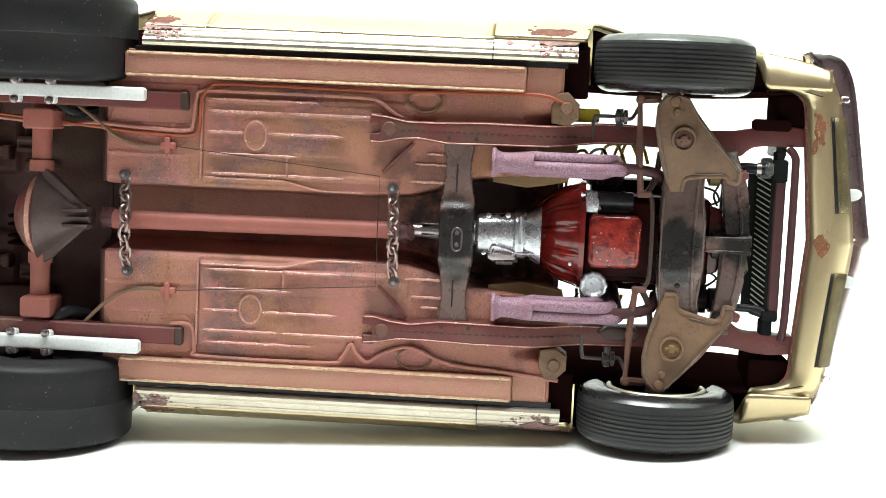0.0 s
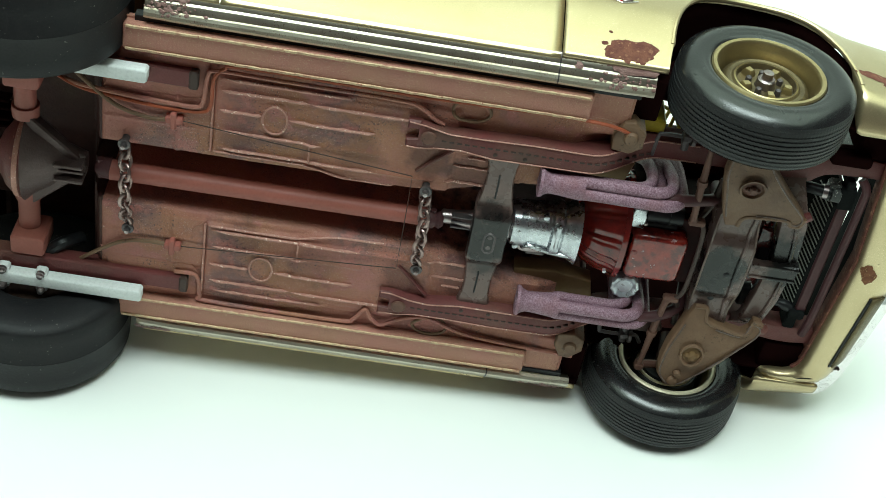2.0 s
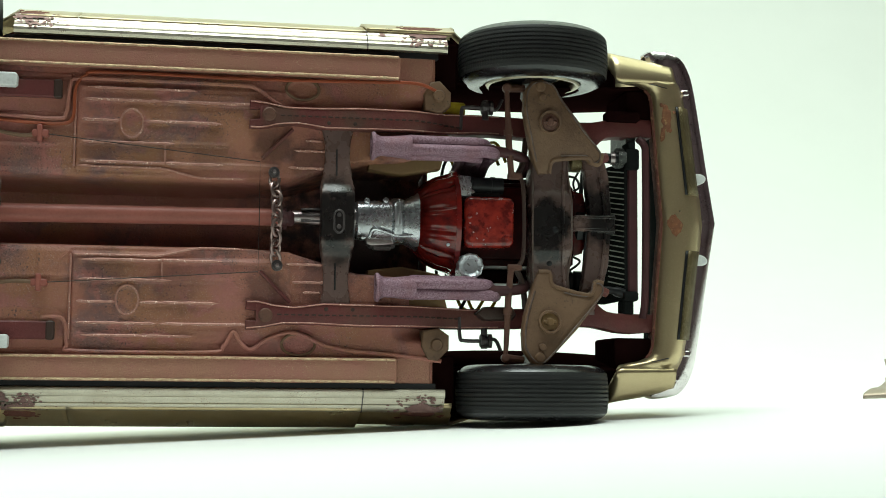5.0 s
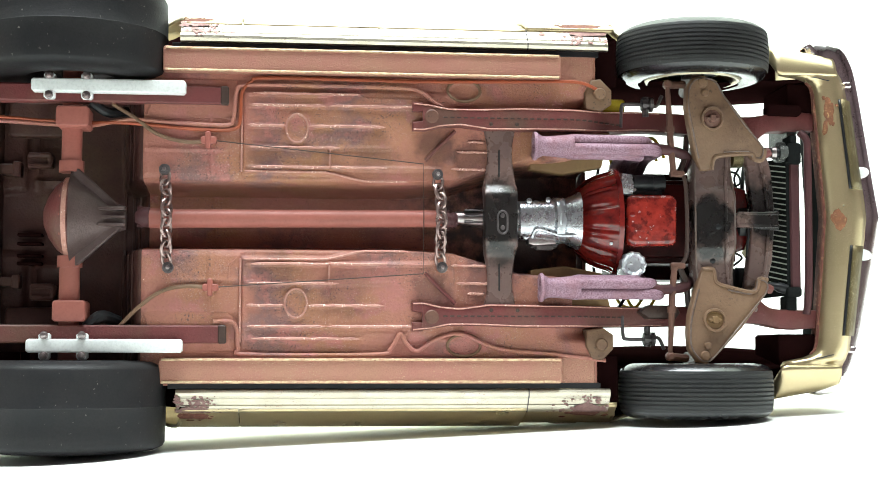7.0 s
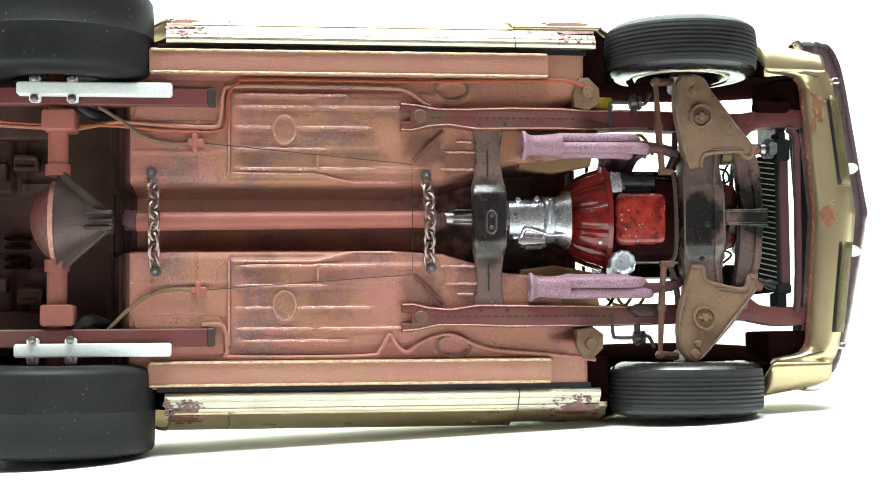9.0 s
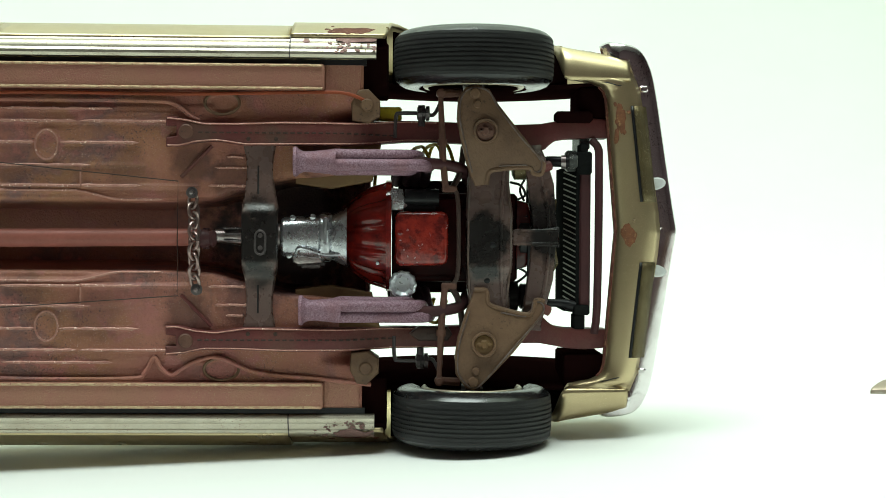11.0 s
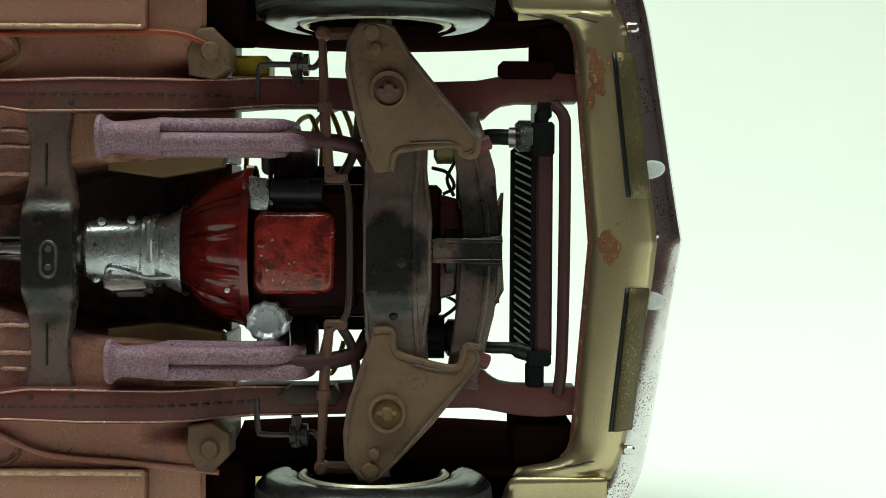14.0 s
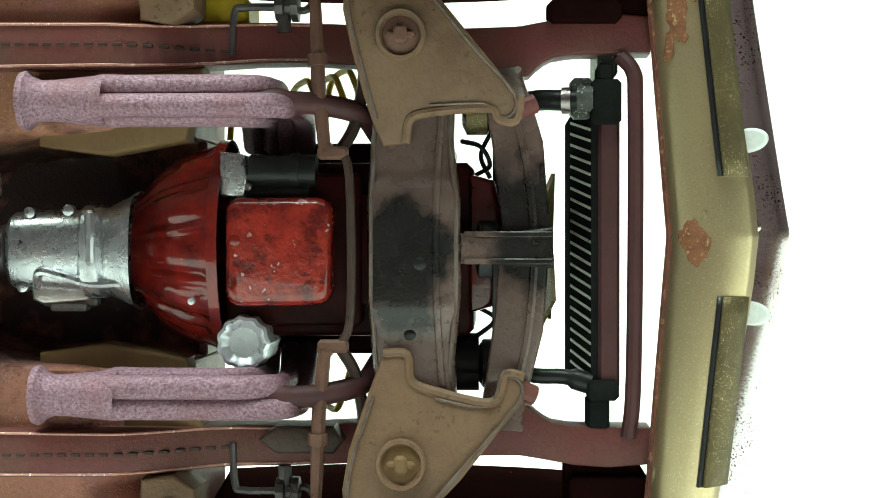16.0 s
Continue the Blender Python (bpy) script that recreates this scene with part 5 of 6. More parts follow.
# fender emblem: a small crossed flag, plain shapes
for side in (1, -1):
    em = empty("fender_emblem", car, "small red and white emblem under dark bars on the fender")
    skin = lambda x, y: (x, y, side * (side_z(x, y) + 0.42) + 0.6)
    for x0, x1, material in ((86.1, 87.7, BADGE_RED), (87.8, 89.4, STEEL)):
        s = Shape()
        s.grid(lambda u, v: skin(x0 + (x1 - x0) * u, 15.4 + 0.7 * v + (0.7 - 0.7 * u if x0 < 87 else 0.7 * u)), span(0, 1, 4), span(0, 1, 4))
        s.put("flag", material, em, thick=0.3)
    s = Shape()
    s.tube([skin(85.4 + 4.8 * u, 15.2 + 1.6 * abs(u - 0.5)) for u in span(0, 1, 9)], 0.13, 6)
    s.put("emblem_bar", CHROME, em)
    for k in range(5):
        s = Shape()
        s.grid(lambda u, v: skin(85.4 + k * 1.1 + 0.75 * u, 17.9 + 0.28 * v), span(0, 1, 3), span(0, 1, 3))
        s.put("letter_bar", IRON, em, "small dark bar", thick=0.3)


def front_end():
    def x_in(z):
        a = abs(z)
        return bar([(0, 135.4), (23.0, 133.5), (24.4, 133.0), (25.2, 132.2), (25.9, 130.6), (26.5, 127.2), (28.5, 125.9), (30.8, 125.6)], a)

    def x_out(z):
        a = abs(z)
        return bar([(0, 142.6), (4, 142.2), (24, 138.9), (27, 137.8), (29, 136.9), (29.8, 135.0), (30.3, 132.5), (30.8, 129.0)], a)

    def at(z, v):
        x = x_in(z) + (x_out(z) - x_in(z)) * v
        a = abs(z)
        y = 6.2 + 1.6 * math.exp(-v * 14) - 0.7 * math.sin(v * math.pi * 0.7) + 5.0 * max(v - 0.55, 0) ** 1.5 + 0.5 * step(a, 25.7, 26.6)
        return (x, y, z)

    s = Shape()
    zs = sorted(set(span(-27.4, 27.4, 90) + [0.0] + [q * k for q in (23.2, 24.0, 24.6, 25.0, 25.2, 25.6, 25.9, 26.2, 26.5, 26.9) for k in (1, -1)]))
    s.grid(at, zs, [0, 0.04, 0.08, 0.15, 0.25, 0.4, 0.55, 0.7, 0.85, 1.0])
    val = s.put("front_valance", GOLD, car, "gold lower front valance with a pointed middle and rust spots", sharp=60, thick=0.6)
    # turned-up inner edge
    s = Shape()
    s.grid(lambda z, v: (x_in(z) + 0.1, 7.8 + 3.2 * v, z), [z for z in zs if abs(z) < 24], span(0, 1, 3))
    s.put("valance_lip", RUST, val, "rusty turned-up edge", thick=0.5)
    s = Shape()
    s.tube([(x_in(z) - 0.05, at(z, 0)[1] - 0.1, z) for z in zs if abs(z) < 25.4], 0.5, 8)
    s.put("valance_edge", RUST, val, "rusty inner edge")
    for z in (1, -1):
        s = Shape()
        s.tube([(x_in(25.7) + 0.4 + 7.2 * u, at(25.7, (0.4 + 7.2 * u) / (x_out(25.7) - x_in(25.7)))[1] - 0.3, z * (25.7 - 0.9 * u + 0.15 * math.sin(9 * u))) for u in span(0.1, 0.85, 10)], [0.03] + [0.09] * 8 + [0.03], 5)
        s.put("valance_seam", BLACK, val, "dark crack at the valance joint")
    spot = lambda x, y, lift: (x, at(y, (x - x_in(y)) / (x_out(y) - x_in(y)))[1] - 0.35 - lift, y)
    blotch("valance_rust", 137.0, 0.6, 1.2, 2.0, 1, 41, base=spot, material=RUST_ORANGE)
    blotch("valance_rust", 135.5, 20.6, 0.95, 2.2, 1, 42, base=spot, material=RUST_ORANGE)
    blotch("valance_rust", 134.9, 17.6, 0.4, 1.5, 1, 43, base=spot, material=RUST_ORANGE)
    for k, (x, z) in enumerate(((136.9, 21.6), (134.6, 23.0), (136.2, 18.2))):
        blotch("valance_rust", x, z, 0.3, 0.4, 1, 60 + k, base=spot, material=RUST_ORANGE)
    for z in (1, -1):
        s = Shape()
        zs2 = span(5.2, 21.6, 12)
        edge = lambda a: bar([(4, 138.9), (22, 137.0)], a)
        skin_y = lambda x, a: at(a, (x - x_in(a)) / (x_out(a) - x_in(a)))[1]
        s.grid(lambda a, v: (edge(a) + 0.7 + 2.2 * v, skin_y(edge(a) + 0.7 + 2.2 * v, a) - 0.65 + 0.2 * v, z * a), zs2, span(0, 1, 4))
        s.put("grille_slot_panel", OLIVE, val, "speckled olive panel in the valance slot", thick=0.6)
        # black strip laid on the skin as the shade inside the slot
        s = Shape()
        s.grid(lambda a, v: (edge(a) + 0.2 + 0.55 * v, skin_y(edge(a) + 0.2 + 0.55 * v, a) - 0.4, z * a), zs2, span(0, 1, 3))
        s.put("slot_shadow_strip", BLACK, val, "black strip for the shade along the slot", thick=0.3)
    # bumper
    path = [(133.2, 31.9), (134.4, 32.3), (136.8, 32.0), (139.2, 31.2), (140.8, 29.0), (142.0, 25), (143.6, 15), (145.0, 6), (146.0, 0.0)]
    path = [(p.x, p.y) for p in glide([(a, b, 0) for a, b in path], 5)]
    full = path + [(x, -z) for x, z in path[-2::-1]]
    sec = [(-4.2, -2.6), (-3.0, -3.3), (-1.2, -3.5), (-0.1, -2.9), (0.25, -1.6), (0.3, 0.0), (0.1, 1.0), (-0.6, 1.9), (-1.8, 2.4), (-2.6, 2.2)]
    s = Shape()
    verts, m = [], len(sec)
    for i, (x, z) in enumerate(full):
        px, pz = full[max(i - 1, 0)]
        qx, qz = full[min(i + 1, len(full) - 1)]
        tx, tz = qx - px, qz - pz
        k = math.hypot(tx, tz)
        nx, nz = -tz / k, tx / k
        f = min(1.0, 0.5 + 0.05 * min(i, len(full) - 1 - i))
        for dx, dy in sec:
            verts.append((x + nx * dx * f, 11.2 + 1.6 * (1 - f) + dy * f, z + nz * dx * f))
    s.add(verts, [(i * m + k, i * m + k + 1, (i + 1) * m + k + 1, (i + 1) * m + k) for i in range(len(full) - 1) for k in range(m - 1)])
    val.location.z = 0.0011
    b = s.put("front_bumper", CHROME, car, "pitted chrome front bumper with a pointed middle", sharp=40, thick=0.5)
    b.location.z, b.location.x = 0.0014, -0.0004
    # white discs stand in for openings through which the pale paper shows
    for z, x in ((8.1, 142.4), (-7.0, 142.6)):
        s = Shape()
        s.lathe([(-0.25, 0.2), (-0.2, 0.9), (0.1, 1.15), (0.4, 1.15)], (0, 0, 0), "y", 24)
        s.v = [(x + p[0] * 1.5 + 0.25 * p[2] * (1 if z > 0 else -1), 7.35 + p[1], z + p[2] * 0.95) for p in s.v]
        s.put("slot_disc", WHITE, b, "white disc standing for an oval opening in the bumper")
    for z, x in ((0.6, 143.0),):
        s = Shape()
        s.lathe([(-0.5, 0.2), (-0.4, 0.5), (-0.1, 0.7), (0.4, 0.7)], (x, 7.9, z), "y", 16)
        s.put("bumper_bolt", CHROME, b, "bright bumper bolt")
    for z in (1, -1):
        s = Shape()
        s.box(139.4, 140.9, 7.0, 9.2, 24.4 * z - 0.55, 24.4 * z + 0.55, 0.25)
        s.put("bumper_bracket", CHROME, b, "chrome bumper bracket")


front_end()


def radiator():
    r = empty("radiator", car, "black radiator with pale slats and a maroon support")
    s = Shape()
    sec = [(128.4, 9.0), (129.7, 9.0), (129.7, 27.0), (126.9, 27.0), (126.9, 14.5)]
    s.grid(lambda z, p: (p[0], p[1], z), [-13.0, 12.4], sec, wrap=True)
    s.f += [tuple(range(5)), tuple(range(5, 10))]
    s.put("radiator_core", FIN, r)
    for i in range(24):
        z = -12.4 + i * 1.0
        s = Shape()
        v = [(x - 0.10 * k, y - 0.06 * k, z + dz + q) for x, y, dz in ((128.4, 9.1, 0.0), (126.9, 14.5, 1.0)) for k in (0, 1) for q in (-0.12, 0.12)]
        s.add(v, [(0, 1, 3, 2), (4, 6, 7, 5), (0, 2, 6, 4), (1, 5, 7, 3), (0, 4, 5, 1), (2, 3, 7, 6)])
        s.put("radiator_slat", SLAT, r)
    s = Shape()
    s.box(129.0, 130.9, 8.6, 27, -12.4, 11.6, 0.3)
    s.put("radiator_tank", MAROON, r, "maroon radiator tank")
    s = Shape()
    s.tube(glide([(131.0, 8.6, 17.0), (132.0, 8.0, 15.6), (132.2, 8.0, 13.0), (132.2, 8.0, 0), (132.0, 8.0, -12.5), (131.6, 8.2, -16.6)]), 0.72, 10)
    s.put("radiator_support", MAROON, r, "maroon lower radiator support bar")
    s = Shape()
    s.box(128.3, 131.0, 7.8, 10.4, 11.0, 15.0, 0.35)
    s.box(128.9, 130.3, 8.0, 12.0, 14.8, 16.4, 0.25)
    s.put("tank_fitting", FIN, r, "black tank fitting")
    s = Shape()
    s.box(128.0, 130.8, 7.9, 10.2, -13.4, -11.6, 0.35)
    s.box(128.0, 130.0, 8.4, 12.0, -16.0, -13.2, 0.3)
    s.put("tank_fitting", FIN, r, "black tank fitting")
    s = Shape()
    s.box(129.0, 130.8, 9.6, 20, 15.4, 25.0, 0.3)
    s.put("tank_bracket", DUSTY, r, "dusty dark grey tank bracket")
    s = Shape()
    s.tube(glide([(128.8, 9.0, 13.2), (126.4, 9.2, 13.2), (123.0, 10.0, 13.2), (119.0, 12.5, 12.0)]), 0.95, 12)
    s.put("upper_hose", BLACK, r, "black radiator hose with a clamp")
    s = Shape()
    s.tube([(126.6, 9.2, 13.2), (125.8, 9.3, 13.2)], 1.2, 12)
    s.put("hose_clamp", STEEL, r, "steel hose clamp")
    s = Shape()
    s.box(126.5, 128.6, 8.7, 10.6, 11.6, 15.2, 0.4)
    s.tube([(127.2, 8.8, 13.3), (128.6, 8.6, 13.3)], 1.25, 14)
    s.put("hose_neck", DUSTY, r, "dusty dark grey hose neck")
    s = Shape()
    s.tube(glide([(128.4, 9.4, -12.0), (126.0, 9.6, -11.4), (122.8, 9.8, -11.2), (118.0, 11.5, -9.6)]), [0.95] * 5 + [0.7] * 14, 12)
    s.put("lower_hose", BLACK, r, "black lower radiator hose")
    for z in (1, -1):
        s = Shape()
        if z > 0:
            s.box(124.4, 131.0, 7.0, 9.4, 20.9 * z - 1.0, 20.9 * z + 1.0, 0.5)
        s.box(128.8 if z > 0 else 126.4, 133.6, 9.0, 22, min(20.2 * z, 26.2 * z), max(20.2 * z, 26.2 * z), 0.4)
        s.put("side_support", WELL, r, "dark maroon side support")


radiator()


# lines and leads
def lines():
    for name, pts, rad, material, label in (
        ("brake_line", [(-44, 9.5, 17.6), (-16, 8.6, 17.3), (-6, 8.0, 16.7), (2, 6.6, 16.2), (7, 3.6, 15.8), (11, 2.5, 15.5), (18, 2.3, 14.9), (23, 2.3, 14.6), (27.6, 2.4, 14.8), (28.8, 2.4, 16.4), (29.0, 2.4, 21.0), (30.6, 2.4, 23.2), (34, 2.4, 23.9), (60, 2.4, 23.8),
                        (80, 2.4, 24.2), (88, 2.0, 24.2), (92, 2.6, 22.9), (93.6, 4, 22.2)], 0.30, COPPER, "orange brake line along the floor"),
        ("fuel_line", [(-44, 9.5, 16.9), (-16, 8.6, 16.6), (-6, 8.0, 16.1), (2, 6.8, 15.6), (7, 3.8, 15.9), (11, 2.5, 16.2), (18, 2.4, 15.8), (26.0, 2.4, 15.5), (27.6, 2.5, 16.6), (28.1, 2.5, 21.4), (29.6, 2.5, 22.6), (38, 2.3, 22.7), (56, 2.3, 22.6), (60, 2.3, 22.0), (62.4, 2.3, 20.2), (64, 2.4, 19.4)], 0.36, PAN, "brown fuel line"),
        ("fuel_line", [(24.5, 2.5, -18.4), (27.6, 2.5, -18.4), (28.6, 2.5, -20.0), (28.9, 2.5, -23.0), (30.5, 2.5, -24.0), (52, 2.4, -24.0), (55, 2.4, -23.0), (56.6, 2.3, -20.4), (57.8, 2.3, -22.2),
                       (59.6, 2.3, -23.4), (62, 2.3, -21.8), (65, 2.4, -20.6), (68, 2.4, -20.6), (74, 2.6, -23.0), (84, 2.6, -24.0), (93, 3.2, -25.0)], 0.36, PAN, "brown fuel line"),
        ("parking_cable", [(7.0, 3.6, 19.0), (11.0, 2.4, 16.4), (15, 2.2, 13.6), (20, 2.2, 12.4), (24.0, 2.2, 12.8)], 0.34, DIRT, "dusty brake cable sheath"),
        ("parking_cable", [(8.0, 3.4, -20.0), (12.0, 2.4, -16.0), (16, 2.2, -13.2), (20, 2.2, -12.4), (24.0, 2.2, -12.6)], 0.34, DIRT, "dusty brake cable sheath"),
        ("cable_wire", [(24.0, 2.2, 12.8), (60.6, 1.9, 9.2), (60.6, 1.0, -0.4), (60.6, 1.9, -10.0), (24.0, 2.2, -12.6)], 0.09, GREASE, "thin dark cable wire"),
    ):
        s = Shape()
        s.tube(pts if name == "cable_wire" else glide(pts, 5), rad, 8)
        s.put(name, material, car, label)
    for z, x in ((12.8, 23.4), (-12.6, 24.0)):
        s = Shape()
        s.box(x - 0.5, x + 0.4, 1.3, 3.2, z - 1.5, z + 1.5, 0.2)
        s.box(x - 1.3, x + 1.4, 1.5, 3.2, z - 0.6, z + 0.6, 0.2)
        s.put("cable_clip", SHAFT, car, "primer red cable clip")
    # ignition leads in the engine bay
    for k, (x, z, material) in enumerate(((101, 11, BLACK), (103.5, 12, YELLOW), (106.0, 12.4, YELLOW), (107.4, 13.0, YELLOW), (97.8, 10.6, YELLOW), (100.5, -11.2, BLACK), (104, -11.0, YELLOW), (106.2, -11.4, YELLOW), (96.0, -11.0, BLACK))):
        g = 1 if z > 0 else -1
        s = Shape()
        s.tube(glide([(x, 16.5, z), (x - 0.8, 17.5, z + 2.6 * g), (x - 2.0, 20, z + 4.2 * g), (x - 4.2, 24, z + 2.0 * g), (x - 5, 26, 3 * g)]), 0.32, 8)
        s.put("ignition_lead", material, car, "ignition lead in the open engine bay")
    for z in (1, -1):
        s = Shape()
        s.tube(glide([(96.8, 6.5, 17.0 * z), (97.0, 6.5, 20.6 * z), (97.8, 6.5, 21.2 * z), (101.6, 6.5, 21.2 * z), (103.4, 6.5, 21.0 * z), (104.6, 7.0, 23.0 * z)]), 0.34, 8)
        s.lathe([(100.6, 0.8), (100.7, 1.2), (101.4, 1.2), (101.5, 0.8), (102.0, 0.8), (102.1, 1.3), (102.7, 1.3), (102.8, 0.7)], (0, 6.5, 21.2 * z), "x", 10)
        s.tube([(101.4, 6.5, 19 * z), (101.4, 6.5, 22.6 * z)], 0.6, 8)
        s.put("brake_fitting", IRON, car, "dark brake hose fitting")
    s = Shape()
    s.box(93.2, 98.0, 8.0, 14.0, 20.0, 22.4, 0.3)
    s.put("brake_booster", YELLOW, car, "yellow part beside the firewall")


lines()


# ---- wheels ----
def front_wheel(z, cx=110.3, cy=7.0):
    w = empty("front_wheel", car, "bias-ply front wheel with a gold steel rim")
    zc, hw, R = 30.4 * z, 4.2, 13.8
    n = 560
    # tread rows: groove pairs that zigzag round the tyre
    wall = [(3.4, 8.0, 0), (4.1, 8.4, 0), (4.55, 9.0, 0), (4.75, 9.5, 0), (4.72, 9.65, 0), (4.85, 10.1, 0), (4.9, 10.7, 0), (4.85, 11.3, 0), (4.7, 11.9, 0), (4.45, 12.5, 0), (4.05, 13.05, 0), (3.6, 13.45, 0)]
    prof = [(-a, r, q) for a, r, q in wall]
    for g in (-3.0, -2.25, -1.5, -0.75, 0.0, 0.75, 1.5, 2.25, 3.0):
        prof += [(g - 0.14, R - 0.022 * abs(g) ** 2, 1), (g - 0.09, R - 0.25, 1), (g + 0.09, R - 0.25, 1), (g + 0.15, R - 0.022 * abs(g) ** 2, 1)]
    prof += wall[::-1]
    first, last = len(wall) - 1, len(prof) - len(wall)
    casing = None
    for name, cut, material in (("tyre", prof[:first + 1], RUBBER), ("tyre", prof[last:], RUBBER), ("tread", prof[first:last + 1], TREAD)):
        s = Shape()
        s.grid(lambda p, k: (cx + p[1] * math.cos(2 * math.pi * k / n), cy + p[1] * math.sin(2 * math.pi * k / n), zc + p[0] + (-0.1, 0.0, 0.1, 0.0)[k % 4] * p[2]),
               cut, list(range(0, n, 4) if name == "tyre" else range(n)), wrap=True)
        if name == "tread":
            s.put("tread", material, casing, "dull black tread with zigzag grooves", sharp=30)
        elif casing is None:
            casing = s.put("tyre", material, w, "black bias-ply tyre", sharp=40)
        else:
            s.put("sidewall", material, casing, sharp=40)
    s = Shape()
    o = z
    s.lathe([(3.7 * o, 8.6), (4.45 * o, 8.75), (4.7 * o, 8.55), (4.65 * o, 8.0), (4.35 * o, 7.75), (3.9 * o, 7.7), (3.4 * o, 7.5), (2.0 * o, 7.2), (0.2 * o, 7.0), (-0.6 * o, 6.6), (-2.6 * o, 6.88), (-3.3 * o, 7.40),
             (-3.9 * o, 7.65), (-4.1 * o, 8.17), (-3.7 * o, 8.34), (0, 7.7)], (cx, cy, zc), "z", 64, True)
    s.put("rim", RIMGOLD, w, "gold steel wheel rim")
    s = Shape()
    s.lathe([(-3.6 * o, 7.6), (-4.5 * o, 7.75), (-4.8 * o, 8.0), (-4.85 * o, 8.4), (-4.6 * o, 8.7), (-3.9 * o, 8.5)], (cx, cy, zc), "z", 64, True)
    s.put("rim_lip", CREAM, w, "pale inner lip of the rim")
    s = Shape()
    s.lathe([(0.3 * o, 7.0), (0.9 * o, 6.75), (1.5 * o, 6.35), (1.7 * o, 5.9), (1.55 * o, 5.6), (1.6 * o, 5.25), (1.9 * o, 4.95), (1.85 * o, 4.6), (1.0 * o, 4.35), (0.8 * o, 3.6), (0.9 * o, 1.6), (0.1 * o, 1.5), (0.1 * o, 7.0)], (cx, cy, zc + 0.9 * o), "z", 56, True)
    s.put("rim_centre", BRONZE, w, "dirty gold stepped wheel centre")
    s = Shape()
    s.lathe([(1.75 * o, 4.6), (2.0 * o, 4.75), (1.85 * o, 5.0), (1.6 * o, 4.9)], (cx, cy, zc + 0.9 * o), "z", 48, True)
    s.put("rim_ring", RIMGOLD, w, "gold ring round the hub")
    s = Shape()
    s.lathe([(0.7 * o, 1.55), (2.1 * o, 1.4), (2.3 * o, 1.15), (2.3 * o, 0.85), (3.3 * o, 0.8), (3.4 * o, 0.4), (3.4 * o, 0.05)], (cx, cy, zc + 0.9 * o), "z", 24)
    s.put("hub_cap", STEEL, w, "bare steel axle hub")
    for k in range(5):
        a = 2 * math.pi * k / 5 + 0.4
        s = Shape()
        s.lathe([(0.7 * o, 0.52), (1.7 * o, 0.5), (1.85 * o, 0.3)], (cx + 2.55 * math.cos(a), cy + 2.55 * math.sin(a), zc + 0.9 * o), "z", 6)
        s.put("lug_nut", IRON, w)
        # raised nubs pressed between the nuts
        s = Shape()
        b = a + 0.63
        ux, uy = math.cos(b), math.sin(b)
        ring = []
        for h, f in ((0.7, 1.0), (1.5, 0.9), (1.9, 0.6)):
            for q, t in ((-1, -0.55), (1, -0.75), (1, 0.75), (-1, 0.55)):
                along, across = 3.35 + 0.85 * q * f, t * f * 1.1
                ring.append((cx + ux * along - uy * across, cy + uy * along + ux * across, zc + (h + 0.9) * o))
        s.add(ring, [(i * 4 + j, i * 4 + (j + 1) % 4, i * 4 + 4 + (j + 1) % 4, i * 4 + 4 + j) for i in range(2) for j in range(4)] + [(8, 9, 10, 11), (3, 2, 1, 0)])
        s.put("rim_nub", RIMGOLD, w)
    s = Shape()
    s.lathe([(-0.4 * o, 5.93), (-2.6 * o, 5.85), (-3.0 * o, 5.59), (-3.0 * o, 4.47), (-3.5 * o, 4.30), (-3.5 * o, 2.06), (-5.5 * o, 1.38)], (cx, cy, zc), "z", 32)
    s.put("brake_drum", BLACK, w, "black brake backing plate")
    s = Shape()
    s.lathe([(-3.0 * o, 5.2), (-3.3 * o, 5.05), (-3.3 * o, 4.75), (-3.0 * o, 4.6)], (cx, cy, zc), "z", 40, True)
    s.put("plate_ring", CREAM, w, "pale ring of the backing plate")
    s = Shape()
    s.tube([(cx, 3.0, 25.6 * z), (cx, 7.0, 26.4 * z), (cx, 12, 24.5 * z)], [1.3, 2.0, 1.2], 10)
    s.put("steering_knuckle", GREASE, w, "greasy steering knuckle")


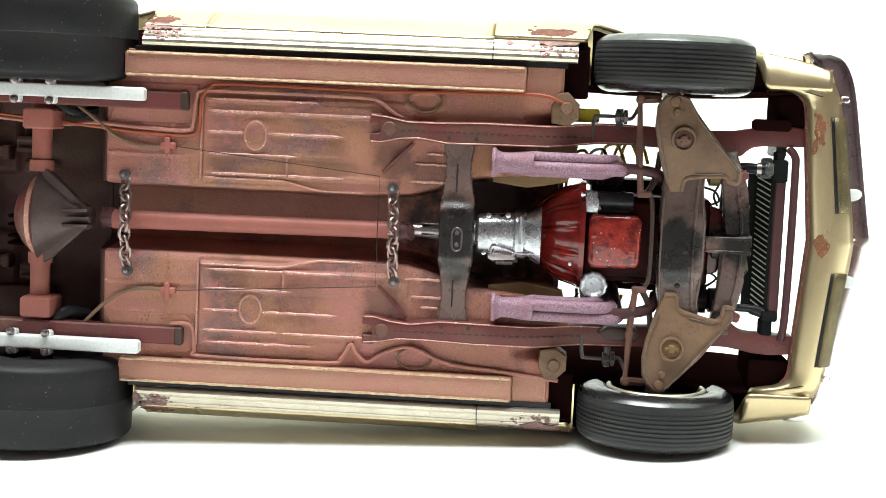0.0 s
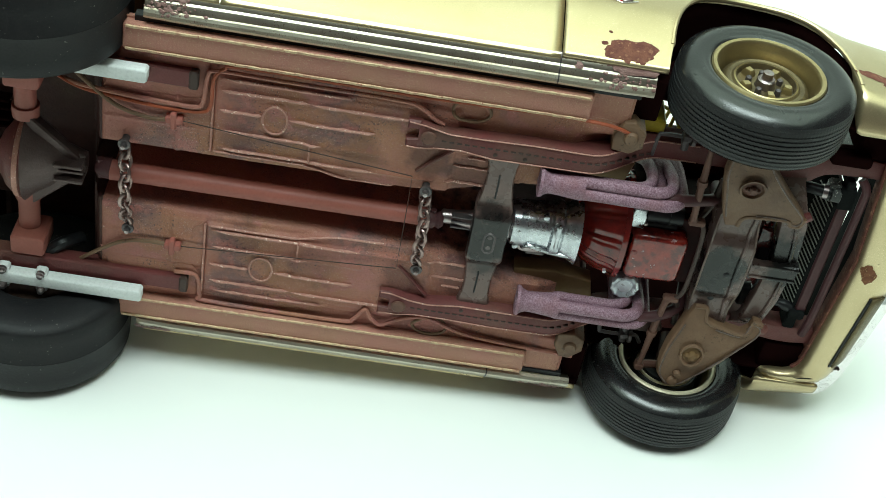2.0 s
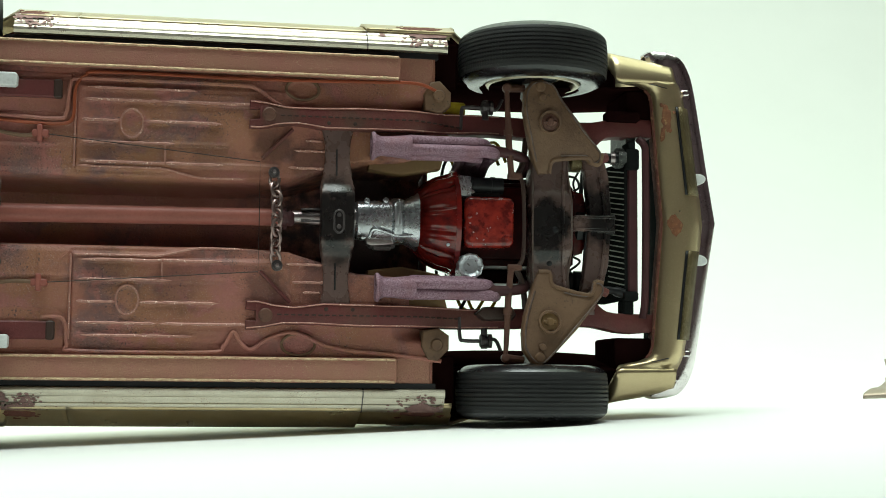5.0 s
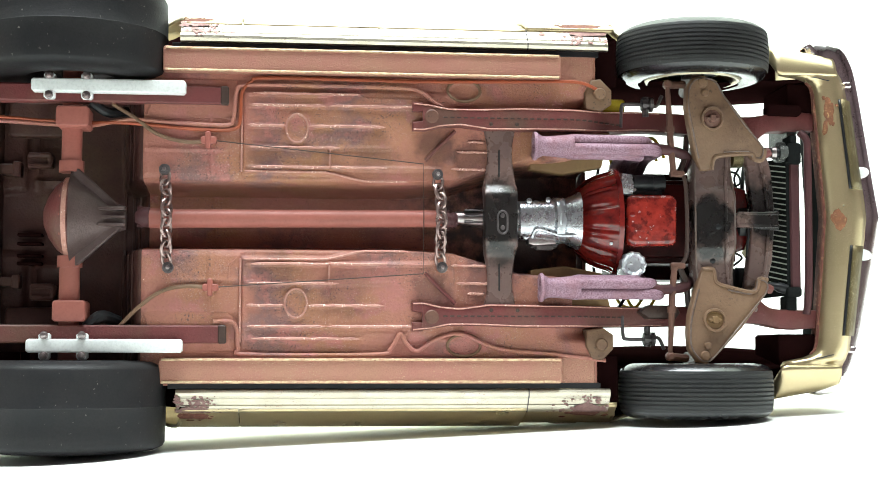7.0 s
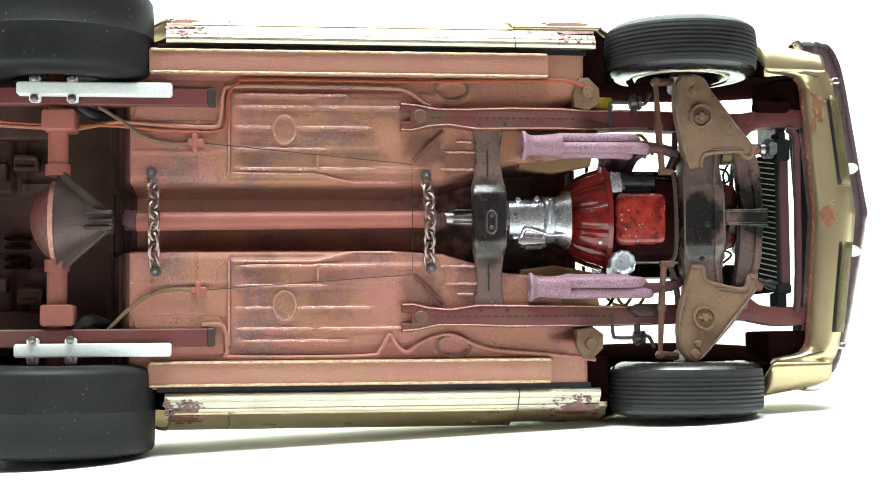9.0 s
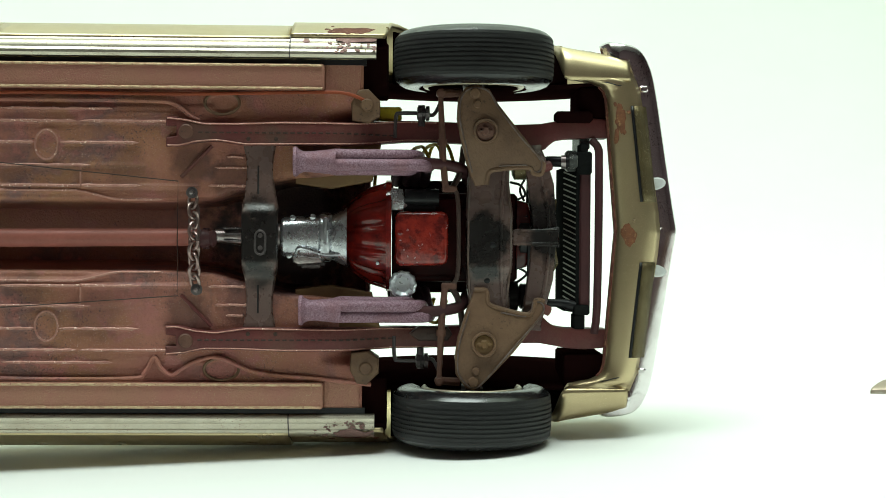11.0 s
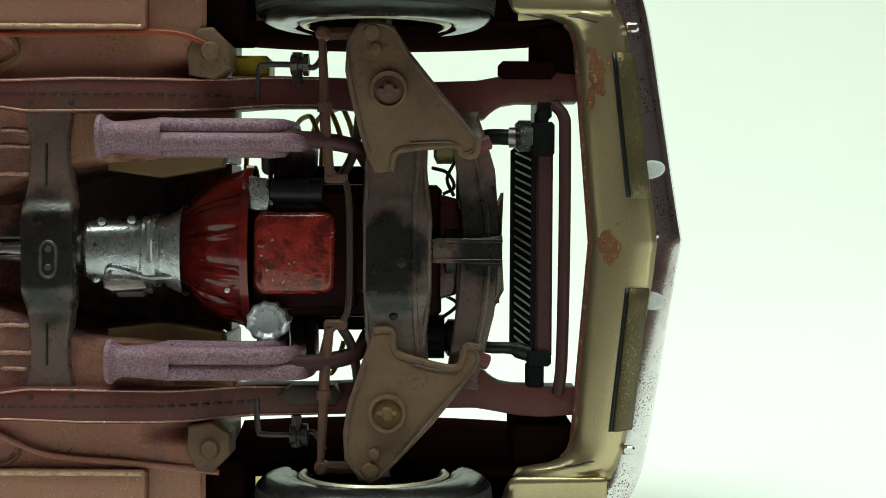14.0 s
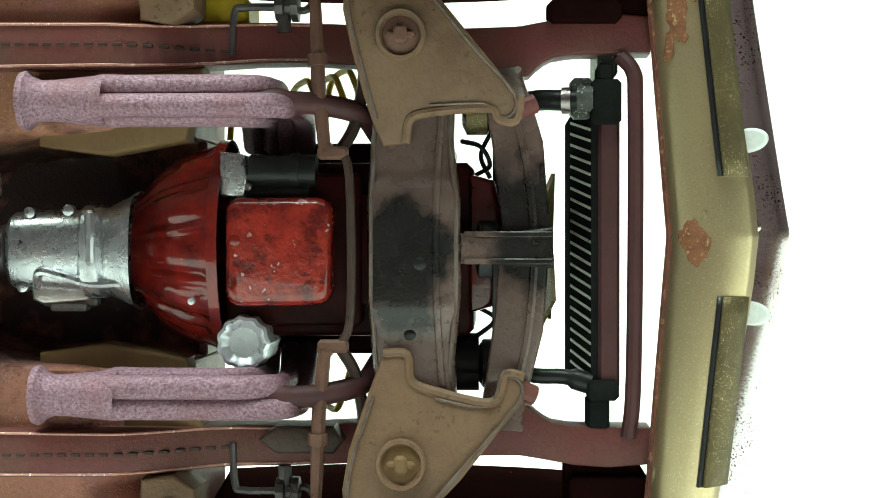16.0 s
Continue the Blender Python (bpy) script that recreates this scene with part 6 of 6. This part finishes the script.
def rear_wheel(z):
    w = empty("rear_wheel", car, "wide smooth drag slick on the rear axle")
    cx, cy, R = (-0.2 if z > 0 else 0.3), 6.0, 16.2
    zc, hw = (32.8 * z if z < 0 else 31.0), 7.5
    prof = [(-hw + 0.9, 7.4), (-hw + 0.1, 8.4), (-hw - 0.25, 12.5), (-hw + 0.05, 15.0), (-hw + 0.7, 16.5), (-hw + 1.3, 16.85), (-4, 16.98), (-0.12, 17.0), (0, 17.08), (0.12, 17.0), (4, 16.98),
            (hw - 1.3, 16.85), (hw - 0.7, 16.5), (hw - 0.05, 15.0), (hw + 0.25, 12.5), (hw - 0.1, 8.4), (hw - 0.9, 7.4)]
    prof = [(a, r * 0.953) for a, r in prof]
    s = Shape()
    s.lathe(prof, (cx, cy, zc), "z", 96)
    s.f = s.f[:-2]
    s.put("tyre", SLICK, w, "smooth dusty black slick tyre", sharp=50)
    s = Shape()
    s.lathe([(hw - 0.4, 9.4), (hw, 9.2), (hw - 1, 8.4), (2, 7.8), (-4, 7.8), (-hw + 1.4, 8.6), (-hw + 1.0, 9.2), (-hw + 1.2, 9.6), (0, 9.0)], (cx, cy, zc), "z", 40, True)
    s.put("rim", IRON, w, "dark steel wheel rim")
    s = Shape()
    s.lathe([(-4.5 * z, 7.8), (-5.4 * z, 6.8), (-5.4 * z, 2.0), (-9 * z, 1.8)], (cx, cy, zc), "z", 28)
    s.put("brake_drum", GREASE, w, "dark brown brake drum")


for side in (1, -1):
    front_wheel(side)
    rear_wheel(side)


# ---- cabin and tail that close the shell ----
def cabin():
    s = Shape()
    sec = [(4, 27.4, 27.6), (18, 33.5, 24.2), (30, 38.5, 21.5), (55, 39.5, 21.2), (68, 36.5, 22.5), (90, 28.0, 26.5)]
    s.grid(lambda q, a: (q[0], 27.0 + (q[1] - 27.0) * (1 - abs(a) ** 2.4) ** 0.5, q[2] * a), sec, [-1, -0.97, -0.9, -0.75, -0.5, 0, 0.5, 0.75, 0.9, 0.97, 1])
    s.put("roof", GOLD, car, "gold coupe roof", sharp=60, thick=0.6)
    s = Shape()
    s.grid(lambda x, z: (x, 28.5 - 0.3 * (z / 26) ** 2 - 2.5 * step(-x, 20, 46), z), span(-46, 5, 8), span(-26, 26, 8))
    s.put("trunk_lid", GOLD, car, "gold trunk lid", thick=0.6)
    s = Shape()
    s.grid(lambda z, y: (-46 - 1.0 * (1 - (z / 32) ** 2), y, z), span(-32, 32, 10), span(5, 27, 6))
    s.put("tail_panel", GOLD, car, "gold tail panel", thick=0.6)
    s = Shape()
    s.grid(lambda z, y: (139.0 - 0.05 * abs(z), y, z), span(-26.5, 26.5, 20), span(10, 27, 5))
    s.put("grille", FIN, car, "black front grille", thick=0.6)


cabin()


# ---- the loose hood on the paper ----
def hood():
    ox, oy, turn = 190.5, 43.4, radians(22.5)
    length = 58

    def spot(r, t):
        reach = (length - 2.0 * r[0]) * t
        return (ox + r[0] + reach * math.cos(turn), oy + r[1] - reach * math.sin(turn), r[2] + 0.5 * math.sin(math.pi * t))

    # the section from the thick front lip up over two creases to the raised middle
    rows = [(1.1, 0.9, 0.1), (0.15, 0.15, 0.12), (0.0, 0.0, 0.3), (0.0, 0.0, 1.05), (0.15, 0.1, 1.3), (0.6, 0.5, 1.6), (2.2, 1.9, 2.15), (3.7, 3.2, 2.47), (4.6, 3.8, 2.5), (5.9, 4.6, 2.52),
            (7.9, 6.8, 2.95), (9.9, 9.0, 3.6), (10.2, 9.6, 3.95), (10.5, 10.2, 4.1), (12.0, 12.4, 4.9), (13.4, 14.8, 5.7), (14.4, 15.8, 5.85), (15.2, 16.6, 5.9), (15.1, 17.4, 6.3), (15.0, 18.4, 6.8), (15.6, 20.0, 7.6), (16.2, 21.5, 8.2)]
    s = Shape()
    s.grid(spot, rows, [0, 0.006, 0.03, 0.1, 0.2, 0.35, 0.5, 0.7, 0.85, 0.95, 1.0])
    ob = s.put("car_hood", HOODM, None, sharp=40, thick=0.5)
    s = Shape()
    s.grid(lambda v, t: (spot(rows[3], t)[0], spot(rows[3], t)[1] - 0.55, spot(rows[3], t)[2] - 0.8 + 0.85 * v), span(0, 1, 3), span(0.004, 0.99, 10))
    s.put("hood_lip", LIPEDGE, ob, "speckled pale front lip")
    for k in (12, 18):
        s = Shape()
        s.tube([(spot(rows[k], t)[0], spot(rows[k], t)[1] - 0.5, spot(rows[k], t)[2] + 0.5) for t in span(0.012, 0.98, 8)], [0.2] + [0.42] * 6 + [0.2], 8)
        s.put("hood_edge", CREAM, ob, "bright gold edge line")
    tagged(ob, "loose gold model car hood lying on the white paper", "car hood")


def prop():
    s = Shape()
    s.box(-9, 9, 24, 34, 0.1, 9.3, 0.6)
    tagged(s.put("support_block", IRON, None), "small dark block propping up the model car", "block")


prop()
hood()
